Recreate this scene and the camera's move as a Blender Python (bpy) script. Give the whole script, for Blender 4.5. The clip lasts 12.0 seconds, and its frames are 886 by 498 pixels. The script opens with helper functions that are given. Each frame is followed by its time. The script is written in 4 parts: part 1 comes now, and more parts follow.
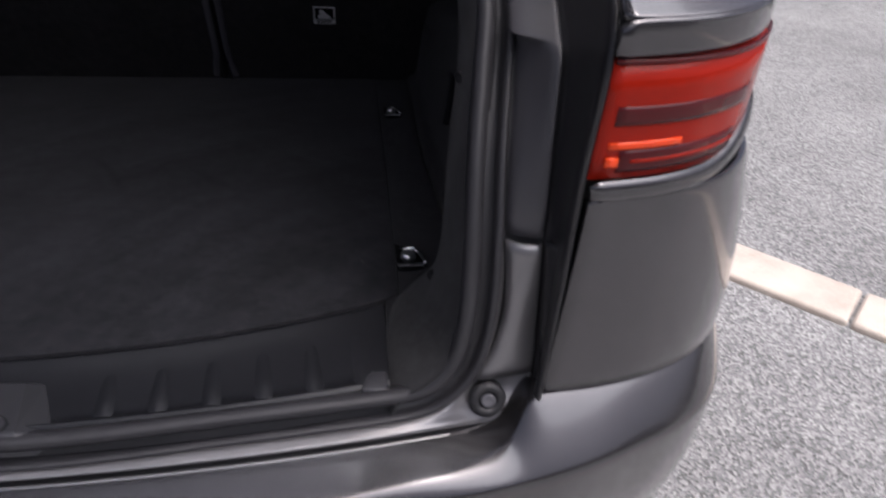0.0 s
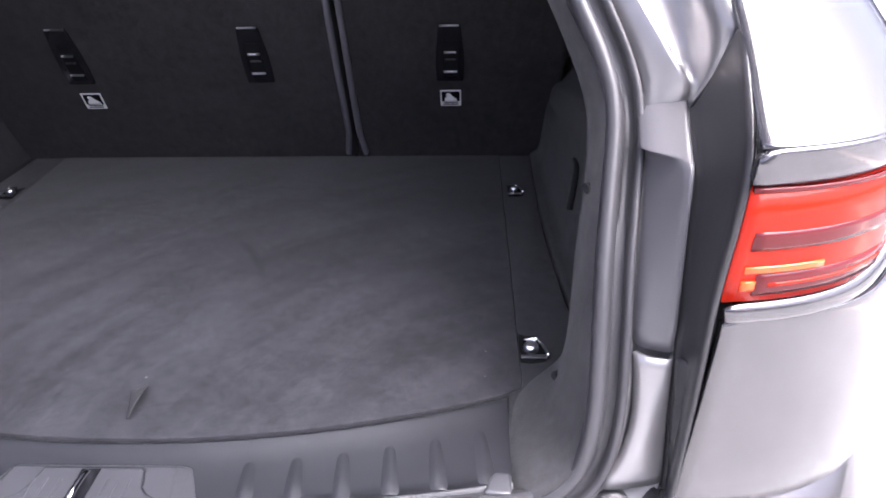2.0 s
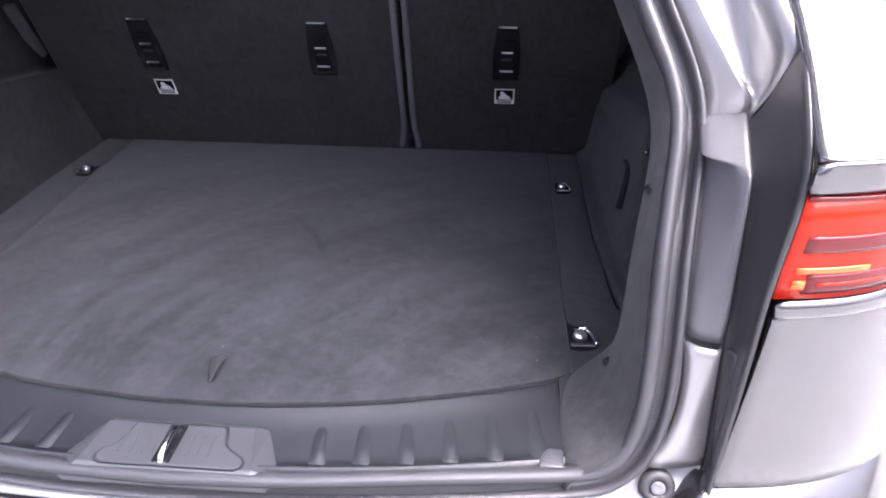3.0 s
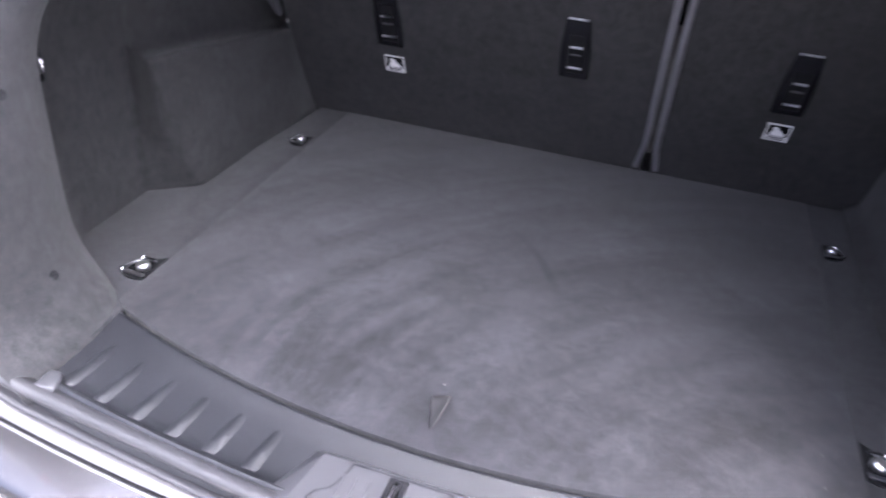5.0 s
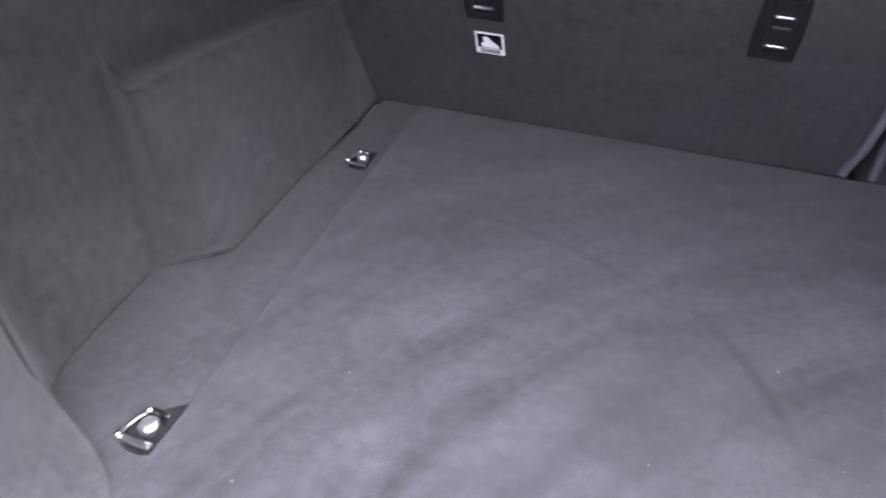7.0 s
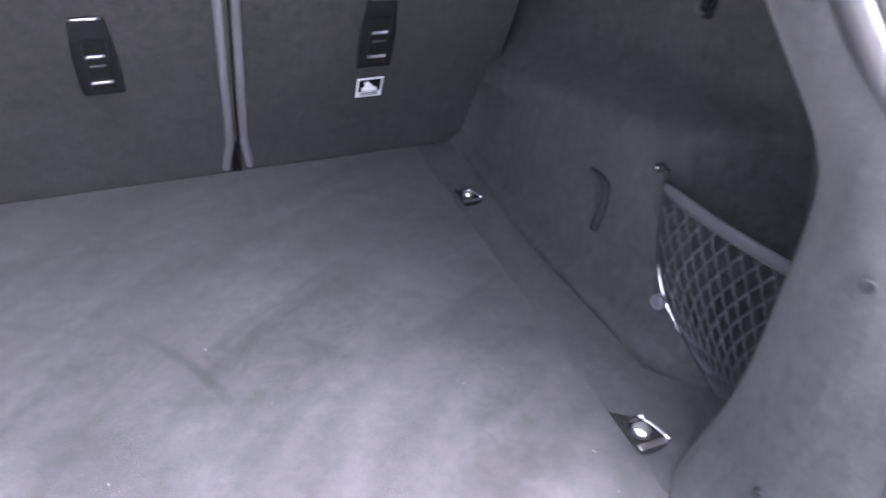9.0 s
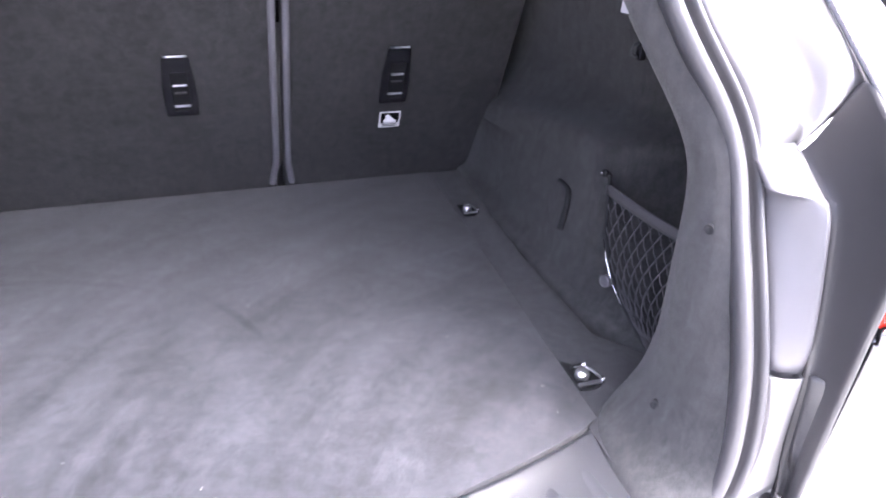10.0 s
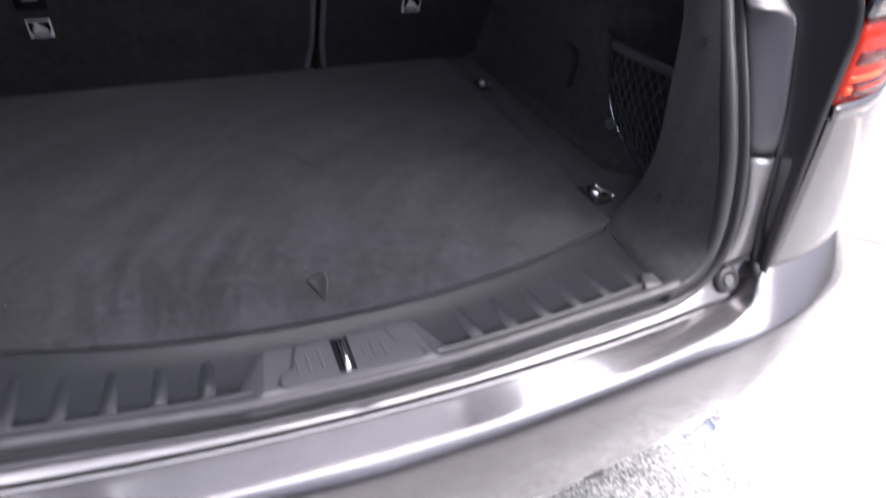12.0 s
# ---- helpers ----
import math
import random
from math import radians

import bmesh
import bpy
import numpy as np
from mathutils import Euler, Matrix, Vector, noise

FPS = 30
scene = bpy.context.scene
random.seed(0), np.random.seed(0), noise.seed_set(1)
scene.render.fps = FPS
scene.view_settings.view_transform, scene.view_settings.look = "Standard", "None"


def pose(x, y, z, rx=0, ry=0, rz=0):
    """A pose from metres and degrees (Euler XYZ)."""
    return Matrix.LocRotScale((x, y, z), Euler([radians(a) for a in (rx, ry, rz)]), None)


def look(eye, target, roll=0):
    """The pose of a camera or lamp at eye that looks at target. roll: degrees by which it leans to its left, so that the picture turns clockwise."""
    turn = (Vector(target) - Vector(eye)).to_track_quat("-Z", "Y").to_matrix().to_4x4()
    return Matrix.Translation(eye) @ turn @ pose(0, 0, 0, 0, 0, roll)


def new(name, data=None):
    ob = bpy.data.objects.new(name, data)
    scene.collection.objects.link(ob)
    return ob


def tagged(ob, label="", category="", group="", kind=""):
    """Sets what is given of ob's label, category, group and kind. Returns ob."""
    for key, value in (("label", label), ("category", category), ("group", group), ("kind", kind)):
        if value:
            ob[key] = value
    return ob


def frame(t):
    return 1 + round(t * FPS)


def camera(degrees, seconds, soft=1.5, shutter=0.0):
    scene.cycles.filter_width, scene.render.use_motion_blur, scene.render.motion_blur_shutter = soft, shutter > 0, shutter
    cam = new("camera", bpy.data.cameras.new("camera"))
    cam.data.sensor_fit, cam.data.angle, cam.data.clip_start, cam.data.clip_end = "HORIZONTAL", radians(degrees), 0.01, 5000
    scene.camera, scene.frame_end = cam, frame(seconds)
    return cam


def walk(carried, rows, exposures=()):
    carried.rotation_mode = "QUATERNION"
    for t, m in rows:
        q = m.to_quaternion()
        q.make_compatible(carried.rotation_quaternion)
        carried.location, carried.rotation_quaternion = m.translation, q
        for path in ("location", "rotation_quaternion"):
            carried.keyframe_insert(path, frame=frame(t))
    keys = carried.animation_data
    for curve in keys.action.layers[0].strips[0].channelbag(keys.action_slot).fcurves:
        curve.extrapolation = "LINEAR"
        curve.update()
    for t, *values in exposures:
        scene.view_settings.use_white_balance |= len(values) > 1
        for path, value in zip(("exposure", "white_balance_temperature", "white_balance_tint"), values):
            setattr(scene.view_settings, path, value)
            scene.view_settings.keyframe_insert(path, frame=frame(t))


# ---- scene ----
cam = camera(63.1, 12.0, soft=1.75, shutter=0.4)
PATH = [
    (0, (0.436, -0.443, 1.295), (0.687, 1.207, 0.193), 3.6),
    (0.5, (0.426, -0.431, 1.323), (0.521, 1.28, 0.292), 3.3),
    (1, (0.439, -0.436, 1.332), (0.469, 1.284, 0.312), 2.5),
    (1.5, (0.426, -0.425, 1.35), (0.402, 1.311, 0.358), 1.4),
    (2, (0.424, -0.42, 1.359), (0.358, 1.308, 0.354), -1.2),
    (2.5, (0.405, -0.445, 1.362), (0.289, 1.283, 0.362), 0.1),
    (2.7, (0.398, -0.46, 1.376), (0.257, 1.26, 0.366), -0.3),
    (4.3, (0.178, -0.565, 1.409), (0.182, 1.144, 0.37), 5.2),
    (4.5, (0.162, -0.508, 1.397), (0.061, 1.19, 0.346), 5.3),
    (5, (0.159, -0.339, 1.371), (-0.297, 1.281, 0.29), 4.8),
    (5.5, (0.11, -0.248, 1.34), (-0.612, 1.205, 0.171), 2.3),
    (6, (-0.025, -0.138, 1.323), (-0.759, 1.233, 0.066), 2.1),
    (6.5, (-0.116, -0.029, 1.332), (-0.727, 1.415, 0.091), 2.1),
    (7, (-0.093, 0.08, 1.319), (-0.614, 1.522, 0.035), -0.2),
    (7.3, (-0.065, 0.131, 1.322), (-0.461, 1.573, -0.006), -0.4),
    (7.5, (-0.034, 0.163, 1.328), (-0.342, 1.608, -0.02), -1.5),
    (7.7, (0.006, 0.194, 1.335), (-0.214, 1.64, -0.028), -1.3),
    (9.3, (0.077, -0.081, 1.381), (0.792, 1.396, 0.238), 3.7),
    (9.5, (0.072, -0.131, 1.39), (0.779, 1.372, 0.276), 3.0),
    (10, (0.051, -0.293, 1.409), (0.619, 1.32, 0.371), 3.2),
    (10.5, (0.0, -0.397, 1.421), (0.45, 1.267, 0.406), 0.0),
    (11, (-0.112, -0.453, 1.437), (0.412, 1.209, 0.454), -1.0),
    (11.5, (-0.168, -0.482, 1.423), (0.441, 1.154, 0.448), -0.3),
    (12, (-0.155, -0.525, 1.36), (0.48, 0.987, 0.214), 3.2),
]
EXPOSURES = [
    (0.0, 0.58, 6150, 13), (0.5, 1.0, 6150, 13), (1.0, 1.65, 6150, 13), (1.5, 2.47, 6100, 14), (2.0, 3.3, 6000, 16), (2.5, 3.43, 5970, 16), (4.5, 3.85, 5940, 15),
    (5.5, 4.1, 5980, 15), (6.0, 4.05, 5980, 15), (6.5, 4.3, 6010, 15), (7.0, 4.7, 6050, 15), (7.5, 5.2, 6090, 15), (9.5, 5.35, 6000, 16), (10.0, 5.05, 6000, 16), (10.5, 4.87, 5990, 16),
    (11.0, 4.6, 5980, 16), (11.5, 3.95, 5990, 15), (12.0, 2.55, 6120, 14)]
walk(cam, [(t, look(eye, target, roll)) for t, eye, target, roll in PATH], EXPOSURES)

# ---------------------------------------------------------------- light
SUN_EL, SUN_AZ = radians(73), radians(126)   # azimuth clockwise from +y
world = bpy.data.worlds.new("sky")
scene.world = world
world.use_nodes = True
wn = world.node_tree.nodes
sky = wn.new("ShaderNodeTexSky")
sky.sky_type, sky.sun_disc = "NISHITA", False
sky.sun_elevation, sky.sun_rotation = SUN_EL, SUN_AZ
sky.air_density, sky.dust_density, sky.ozone_density = 0.4, 10.0, 1.0
wn["Background"].inputs["Strength"].default_value = 0.12
world.node_tree.links.new(sky.outputs["Color"], wn["Background"].inputs["Color"])
sun = new("sun", bpy.data.lights.new("sun", "SUN"))
sun.data.energy, sun.data.angle, sun.data.color = 1.65, radians(84), (0.975, 0.985, 0.985)
sun_way = Vector((math.sin(SUN_AZ) * math.cos(SUN_EL), math.cos(SUN_AZ) * math.cos(SUN_EL), math.sin(SUN_EL)))
sun.matrix_world = look(sun_way * 30, (0, 0, 0))


# ---------------------------------------------------------------- materials
def material(name, base=(0.5, 0.5, 0.5), rough=0.5, metal=0.0, **extra):
    m = bpy.data.materials.new(name)
    m.use_nodes = True
    b = m.node_tree.nodes["Principled BSDF"]
    b.inputs["Base Color"].default_value = (*base, 1)
    b.inputs["Roughness"].default_value = rough
    b.inputs["Metallic"].default_value = metal
    for key, value in extra.items():
        b.inputs[key.replace("_", " ")].default_value = value
    return m


def node(m, kind, **inputs):
    n = m.node_tree.nodes.new(kind)
    for key, value in inputs.items():
        n.inputs[key.replace("_", " ")].default_value = value
    return n


def link(m, a, b):
    m.node_tree.links.new(a, b)


def coords(m, scale=(1, 1, 1), turn=0.0):
    tc = m.node_tree.nodes.new("ShaderNodeTexCoord")
    mp = node(m, "ShaderNodeMapping", Scale=scale, Rotation=(0, 0, turn))
    link(m, tc.outputs["Object"], mp.inputs["Vector"])
    return mp.outputs["Vector"]


def ramp(m, source, stops):
    r = m.node_tree.nodes.new("ShaderNodeValToRGB")
    while len(r.color_ramp.elements) < len(stops):
        r.color_ramp.elements.new(0.5)
    for e, (at, c) in zip(r.color_ramp.elements, stops):
        e.position, e.color = at, (*c, 1)
    link(m, source, r.inputs["Fac"])
    return r.outputs["Color"]


def noise_tex(m, vector, scale, detail=4.0, rough=0.55, distort=0.0):
    n = node(m, "ShaderNodeTexNoise", Scale=scale, Detail=detail, Roughness=rough, Distortion=distort)
    link(m, vector, n.inputs["Vector"])
    return n.outputs["Fac"]


def mix(m, a, b, fac=0.5, how="MULTIPLY"):
    n = m.node_tree.nodes.new("ShaderNodeMix")
    n.data_type, n.blend_type = "RGBA", how
    for value, slot in ((fac, n.inputs[0]), (a, n.inputs[6]), (b, n.inputs[7])):
        if isinstance(value, (int, float, tuple)):
            slot.default_value = value
        else:
            link(m, value, slot)
    return n.outputs[2]


def bump(m, height, strength, distance):
    n = node(m, "ShaderNodeBump", Strength=strength, Distance=distance)
    link(m, height, n.inputs["Height"])
    link(m, n.outputs["Normal"], m.node_tree.nodes["Principled BSDF"].inputs["Normal"])


def to(m, source, name):
    link(m, source, m.node_tree.nodes["Principled BSDF"].inputs[name])


def grey(v, tint=(1.0, 0.98, 1.10)):
    return tuple(v * k for k in tint)


def polar(m, centre):
    """Distance and turn round a centre on the floor."""
    tc = m.node_tree.nodes.new("ShaderNodeTexCoord")
    off = node(m, "ShaderNodeVectorMath")
    off.operation = "SUBTRACT"
    off.inputs[1].default_value = (*centre, 0.722)
    link(m, tc.outputs["Object"], off.inputs[0])
    far = node(m, "ShaderNodeVectorMath")
    far.operation = "LENGTH"
    link(m, off.outputs[0], far.inputs[0])
    xyz = node(m, "ShaderNodeSeparateXYZ")
    link(m, off.outputs[0], xyz.inputs[0])
    turn = node(m, "ShaderNodeMath")
    turn.operation = "ARCTAN2"
    link(m, xyz.outputs["Y"], turn.inputs[0])
    link(m, xyz.outputs["X"], turn.inputs[1])
    return far.outputs["Value"], turn.outputs[0]


def band(m, value, middle, half):
    """1 at a middle value, falling off to 0 a half width away."""
    off = node(m, "ShaderNodeMath")
    off.operation = "SUBTRACT"
    link(m, value, off.inputs[0])
    off.inputs[1].default_value = middle
    size = node(m, "ShaderNodeMath")
    size.operation = "ABSOLUTE"
    link(m, off.outputs[0], size.inputs[0])
    fall = node(m, "ShaderNodeMapRange")
    fall.interpolation_type = "SMOOTHSTEP"
    link(m, size.outputs[0], fall.inputs["Value"])
    fall.inputs["From Min"].default_value, fall.inputs["From Max"].default_value = half * 0.15, half
    fall.inputs["To Min"].default_value, fall.inputs["To Max"].default_value = 1.0, 0.0
    return fall.outputs["Result"]


def swept(m, centre, across, along):
    """Coordinates that run round a centre, for strokes brushed in arcs."""
    radius, turn = polar(m, centre)
    both = node(m, "ShaderNodeCombineXYZ")
    for k, (value, factor) in enumerate(((radius, across), (turn, along))):
        times = node(m, "ShaderNodeMath")
        times.operation = "MULTIPLY"
        times.inputs[1].default_value = factor
        link(m, value, times.inputs[0])
        link(m, times.outputs[0], both.inputs[k])
    return both.outputs[0]


def carpet_material(name, dark, light, streaks=True, tint=(1.0, 0.98, 1.10)):
    """Short brushed pile: broad brush strokes, mottling and fine fibres."""
    m = material(name, rough=0.95, Sheen_Weight=0.10 if streaks else 0.085, Sheen_Roughness=0.5, Specular_IOR_Level=0.1)
    v = coords(m)
    fine = noise_tex(m, v, 900, 2.0)
    small = noise_tex(m, v, 55, 5.0, 0.6, 0.4)
    colour = ramp(m, small, [(0.3, grey(dark, tint)), (0.72, grey(light, tint))])
    if streaks:
        stroke = noise_tex(m, swept(m, (0.62, 0.03), 19.0, 3.0), 1.0, 4.0, 0.55, 0.35)
        cross = noise_tex(m, swept(m, (-0.25, -0.20), 17.0, 4.5), 1.0, 3.0, 0.5, 0.8)
        broad = noise_tex(m, coords(m, (4.5, 6.5, 4.5), -0.3), 1.0, 4.0, 0.6, 0.6)
        colour = mix(m, colour, ramp(m, stroke, [(0.36, (0.74,) * 3), (0.64, (1.12,) * 3)]), 1.0)
        colour = mix(m, colour, ramp(m, cross, [(0.36, (0.90,) * 3), (0.62, (1.06,) * 3)]), 1.0)
        colour = mix(m, colour, ramp(m, broad, [(0.34, (0.90,) * 3), (0.66, (1.06,) * 3)]), 1.0)
    else:
        broad = noise_tex(m, v, 7, 4.0, 0.55, 0.8)
        brushed = noise_tex(m, coords(m, (90, 90, 16)), 1.0, 3.0, 0.6, 0.6)
        colour = mix(m, colour, ramp(m, brushed, [(0.3, (0.86,) * 3), (0.7, (1.12,) * 3)]), 1.0)
        colour = mix(m, colour, ramp(m, broad, [(0.34, (0.87,) * 3), (0.66, (1.1,) * 3)]), 1.0)
    if streaks:
        # Comb strokes drawn towards the sill on one side.
        places = node(m, "ShaderNodeSeparateXYZ")
        link(m, m.node_tree.nodes.new("ShaderNodeTexCoord").outputs["Object"], places.inputs[0])
        where = mix(m, band(m, places.outputs["X"], -0.24, 0.30), band(m, places.outputs["Y"], 0.33, 0.16), 1.0)
        comb = ramp(m, noise_tex(m, coords(m, (42, 7, 1), 0.12), 1.0, 2.0, 0.5, 0.3), [(0.40, (0.78,) * 3), (0.60, (1.10,) * 3)])
        colour = mix(m, colour, comb, where)
        # One curved crease left in the pile, its shade darkened into the colour.
        radius, turn = polar(m, (-0.30, 0.44))
        line = mix(m, band(m, radius, 0.4125, 0.011), band(m, turn, radians(32), radians(17)), 1.0)
        broken = mix(m, line, ramp(m, small, [(0.25, (0.2,) * 3), (0.6, (1,) * 3)]), 1.0)
        colour = mix(m, colour, (0.5, 0.5, 0.52, 1), broken)
        # It runs on, fainter, to the far corner.
        radius, turn = polar(m, (-0.346, 0.323))
        line = mix(m, band(m, radius, 0.511, 0.010), band(m, turn, radians(77), radians(36)), 1.0)
        broken = mix(m, line, ramp(m, small, [(0.3, (0.1,) * 3), (0.65, (0.9,) * 3)]), 1.0)
        colour = mix(m, colour, (0.66, 0.66, 0.68, 1), broken)
    grain = noise_tex(m, v, 260, 3.0, 0.7)
    colour = mix(m, colour, ramp(m, grain, [(0.3, (0.91,) * 3), (0.7, (1.09,) * 3)]), 1.0)
    colour = mix(m, colour, ramp(m, fine, [(0.25, (0.7,) * 3), (0.75, (1.25,) * 3)]), 0.35)
    to(m, colour, "Base Color")
    bump(m, fine, 0.5, 0.002)
    return m


def plastic_material(name, base, rough, grain=700, depth=0.0004, tint=(1.0, 0.98, 1.10), gloss=0.5):
    m = material(name, rough=rough, Specular_IOR_Level=gloss)
    v = coords(m)
    fine = noise_tex(m, v, grain, 2.0)
    wear = noise_tex(m, v, 14, 3.0, 0.5)
    to(m, ramp(m, wear, [(0.05, grey(base * 0.85, tint)), (0.95, grey(base * 1.15, tint))]), "Base Color")
    bump(m, fine, 0.35, depth)
    return m


def paint_material(name, base, rough=0.17, metal=0.85, coat=0.09):
    """Metallic car paint under clear coat, with dust."""
    m = material(name, base, rough, metal, Coat_Weight=1.0, Coat_Roughness=coat)
    v = coords(m)
    flake = noise_tex(m, v, 2500, 1.0)
    dust = noise_tex(m, v, 9, 6.0, 0.7)
    speck = node(m, "ShaderNodeTexVoronoi", Scale=42.0)
    link(m, v, speck.inputs["Vector"])
    dot = ramp(m, speck.outputs["Distance"], [(0.035, (1, 1, 1)), (0.05, (0, 0, 0))])
    few = ramp(m, noise_tex(m, v, 17, 2.0), [(0.71, (0, 0, 0)), (0.73, (1, 1, 1))])
    marks = mix(m, dot, few, 1.0)
    base_colour = (mix(m, ramp(m, flake, [(0.3, tuple(c * 0.95 for c in base)), (0.7, tuple(c * 1.05 for c in base))]),
              ramp(m, dust, [(0.45, (1, 1, 1)), (0.9, (0.93, 0.92, 0.90))]), 1.0))
    to(m, mix(m, base_colour, (0.8, 0.8, 0.8, 1), marks, "MIX"), "Base Color")
    to(m, ramp(m, dust, [(0.4, (rough,) * 3), (0.9, (rough + 0.03,) * 3)]), "Roughness")
    return m


CARPET = carpet_material("boot_carpet", 0.023, 0.035, True, (0.98, 0.98, 1.13))
# Boot carpet for the side strips, darkened to hold the shade of the corners.
SHADEDCARPET = carpet_material("shaded_side_carpet", 0.021, 0.032, False, (0.98, 0.98, 1.10))
PILLARFELT = carpet_material("pillar_felt", 0.027, 0.043, False, (0.99, 0.99, 1.06))
FELT = carpet_material("trim_felt", 0.0215, 0.035, False, (1.0, 0.99, 1.03))
SEATCLOTH = carpet_material("seat_back_cloth", 0.021, 0.0315, False, (1.0, 0.98, 1.03))
PIPING = plastic_material("piping", 0.097, 0.6)
SILL = plastic_material("sill_plastic", 0.018, 0.30, tint=(0.95, 0.98, 1.16), gloss=0.38)
SILLLIGHT = plastic_material("striker_plastic", 0.046, 0.33, tint=(0.98, 0.98, 1.10))
COVERPLASTIC = plastic_material("pillar_plastic", 0.064, 0.33)
LIPPLASTIC = plastic_material("black_plastic", 0.020, 0.33)
GLOSSBLACK = material("gloss_black", (0.010, 0.010, 0.012), 0.15, Coat_Weight=0.5)
RUBBER = plastic_material("rubber", 0.022, 0.5)
SEAL = plastic_material("seal_rubber", 0.034, 0.46)
CHROME = material("chrome", (0.75, 0.75, 0.77), 0.12, 1.0)
SATIN = material("satin_steel", (0.86, 0.86, 0.88), 0.30, 1.0)
STEEL = material("steel", (0.45, 0.45, 0.47), 0.3, 1.0)
PAINT = paint_material("silver_paint", (0.095, 0.092, 0.098), 0.24)
# The same silver paint, lightened where the channel and lower panel catch light.
PAINTLIT = paint_material("silver_paint_lit", (0.20, 0.195, 0.204), 0.38, 0.58, 0.20)
PAINTDARK = paint_material("navy_paint", (0.02, 0.022, 0.04))
LENS = material("red_lens", (0.30, 0.013, 0.005), 0.15, Specular_IOR_Level=0.18)
LENSDARK = material("dark_red_lens", (0.075, 0.008, 0.010), 0.14, Specular_IOR_Level=0.3)
LENSBRIGHT = material("orange_reflector", (0.90, 0.07, 0.01), 0.2)
LINT = material("lint_fibre", (0.20, 0.195, 0.19), 0.8)
WHITE = material("white_print", (0.62, 0.62, 0.62), 0.5)
LINING = plastic_material("pale_lining", 0.75, 0.7)
LAMPLENS = plastic_material("lamp_lens", 0.16, 0.35)
GLASS = material("tinted_glass", (0.02, 0.02, 0.022), 0.04)
TINTED = material("tailgate_glass", (0.24, 0.24, 0.26), 0.02, Transmission_Weight=1.0, IOR=1.1)
# Near-black for recesses built as flat plates: the hollow's shade is in the colour.
DEEP = material("recess_shade", (0.006, 0.006, 0.007), 0.85, Specular_IOR_Level=0.15)
CLIP = material("clip_plastic", (0.014, 0.014, 0.016), 0.8, Specular_IOR_Level=0.2)
NET = material("net_cord", (0.015, 0.015, 0.0165), 0.8, Specular_IOR_Level=0.15)
BAND = material("elastic_band", (0.044, 0.043, 0.047), 0.85, Specular_IOR_Level=0.2)


def asphalt_material():
    m = material("asphalt", rough=0.9)
    v = coords(m)
    vo = node(m, "ShaderNodeTexVoronoi", Scale=135.0)
    link(m, v, vo.inputs["Vector"])
    stones = ramp(m, vo.outputs["Color"], [(0.15, (0.12, 0.12, 0.12)), (0.5, (0.235, 0.235, 0.238)), (0.9, (0.40, 0.395, 0.39))])
    patch = noise_tex(m, v, 1.3, 5.0, 0.6)
    grit = noise_tex(m, v, 260, 3.0)
    c = mix(m, stones, ramp(m, patch, [(0.3, (0.8,) * 3), (0.7, (1.15,) * 3)]), 1.0)
    c = mix(m, c, ramp(m, grit, [(0.3, (0.65,) * 3), (0.7, (1.25,) * 3)]), 1.0)
    to(m, c, "Base Color")
    bump(m, vo.outputs["Distance"], 0.8, 0.006)
    return m


def stone_material():
    m = material("kerb_concrete", rough=0.85)
    v = coords(m)
    stain = noise_tex(m, v, 6, 6.0, 0.65)
    grit = noise_tex(m, v, 320, 3.0)
    c = ramp(m, stain, [(0.25, (0.38, 0.32, 0.27)), (0.55, (0.55, 0.48, 0.42)), (0.8, (0.63, 0.57, 0.50))])
    c = mix(m, c, ramp(m, grit, [(0.25, (0.7,) * 3), (0.7, (1.15,) * 3)]), 1.0)
    to(m, c, "Base Color")
    bump(m, grit, 0.5, 0.002)
    return m


RENDERED = plastic_material("grey_render", 0.09, 0.9, 60, 0.003, (1.0, 0.98, 0.96))
ASPHALT, KERB = asphalt_material(), stone_material()


# ---------------------------------------------------------------- mesh helpers
def thing(name, label, category, group="", place=(0, 0, 0), kind=""):
    ob = new(name)
    ob.location = place
    ob.empty_display_size = 0.1
    return tagged(ob, label, category, group, kind)


def part(name, data, mat, parent, label="", smooth=True):
    """Link a bmesh, or (points, faces), as one mesh object under a thing or a part."""
    me = bpy.data.meshes.new(name)
    if isinstance(data, bmesh.types.BMesh):
        data.to_mesh(me)
        data.free()
    else:
        me.from_pydata([tuple(p) for p in data[0]], [], data[1])
    me.materials.append(mat)
    me.polygons.foreach_set("use_smooth", [smooth] * len(me.polygons))
    ob = new(name, me)
    if parent:
        ob.parent = parent
        ob.matrix_parent_inverse = Matrix.Translation(-parent.location) if parent.type == "EMPTY" else Matrix()
    return tagged(ob, label)


def thicken(ob, t, levels=0, side=-1.0):
    if levels:
        s = ob.modifiers.new("smooth", "SUBSURF")
        s.levels = s.render_levels = levels
    s = ob.modifiers.new("thickness", "SOLIDIFY")
    s.thickness, s.offset = t, side
    return ob


def soften(ob, width=0.002, segments=2):
    b = ob.modifiers.new("bevel", "BEVEL")
    b.width, b.segments, b.limit_method, b.angle_limit = width, segments, "ANGLE", radians(35)
    return ob


def grid(rows, closed=False, flip=False):
    n = len(rows[0])
    pts = [p for r in rows for p in r]
    faces = []
    for i in range(len(rows) - 1):
        for j in range(n if closed else n - 1):
            k = (j + 1) % n
            q = (i * n + j, i * n + k, (i + 1) * n + k, (i + 1) * n + j)
            faces.append(q[::-1] if flip else q)
    return pts, faces


def mirrored(rows):
    return [[(-x, y, z) for x, y, z in r] for r in rows]


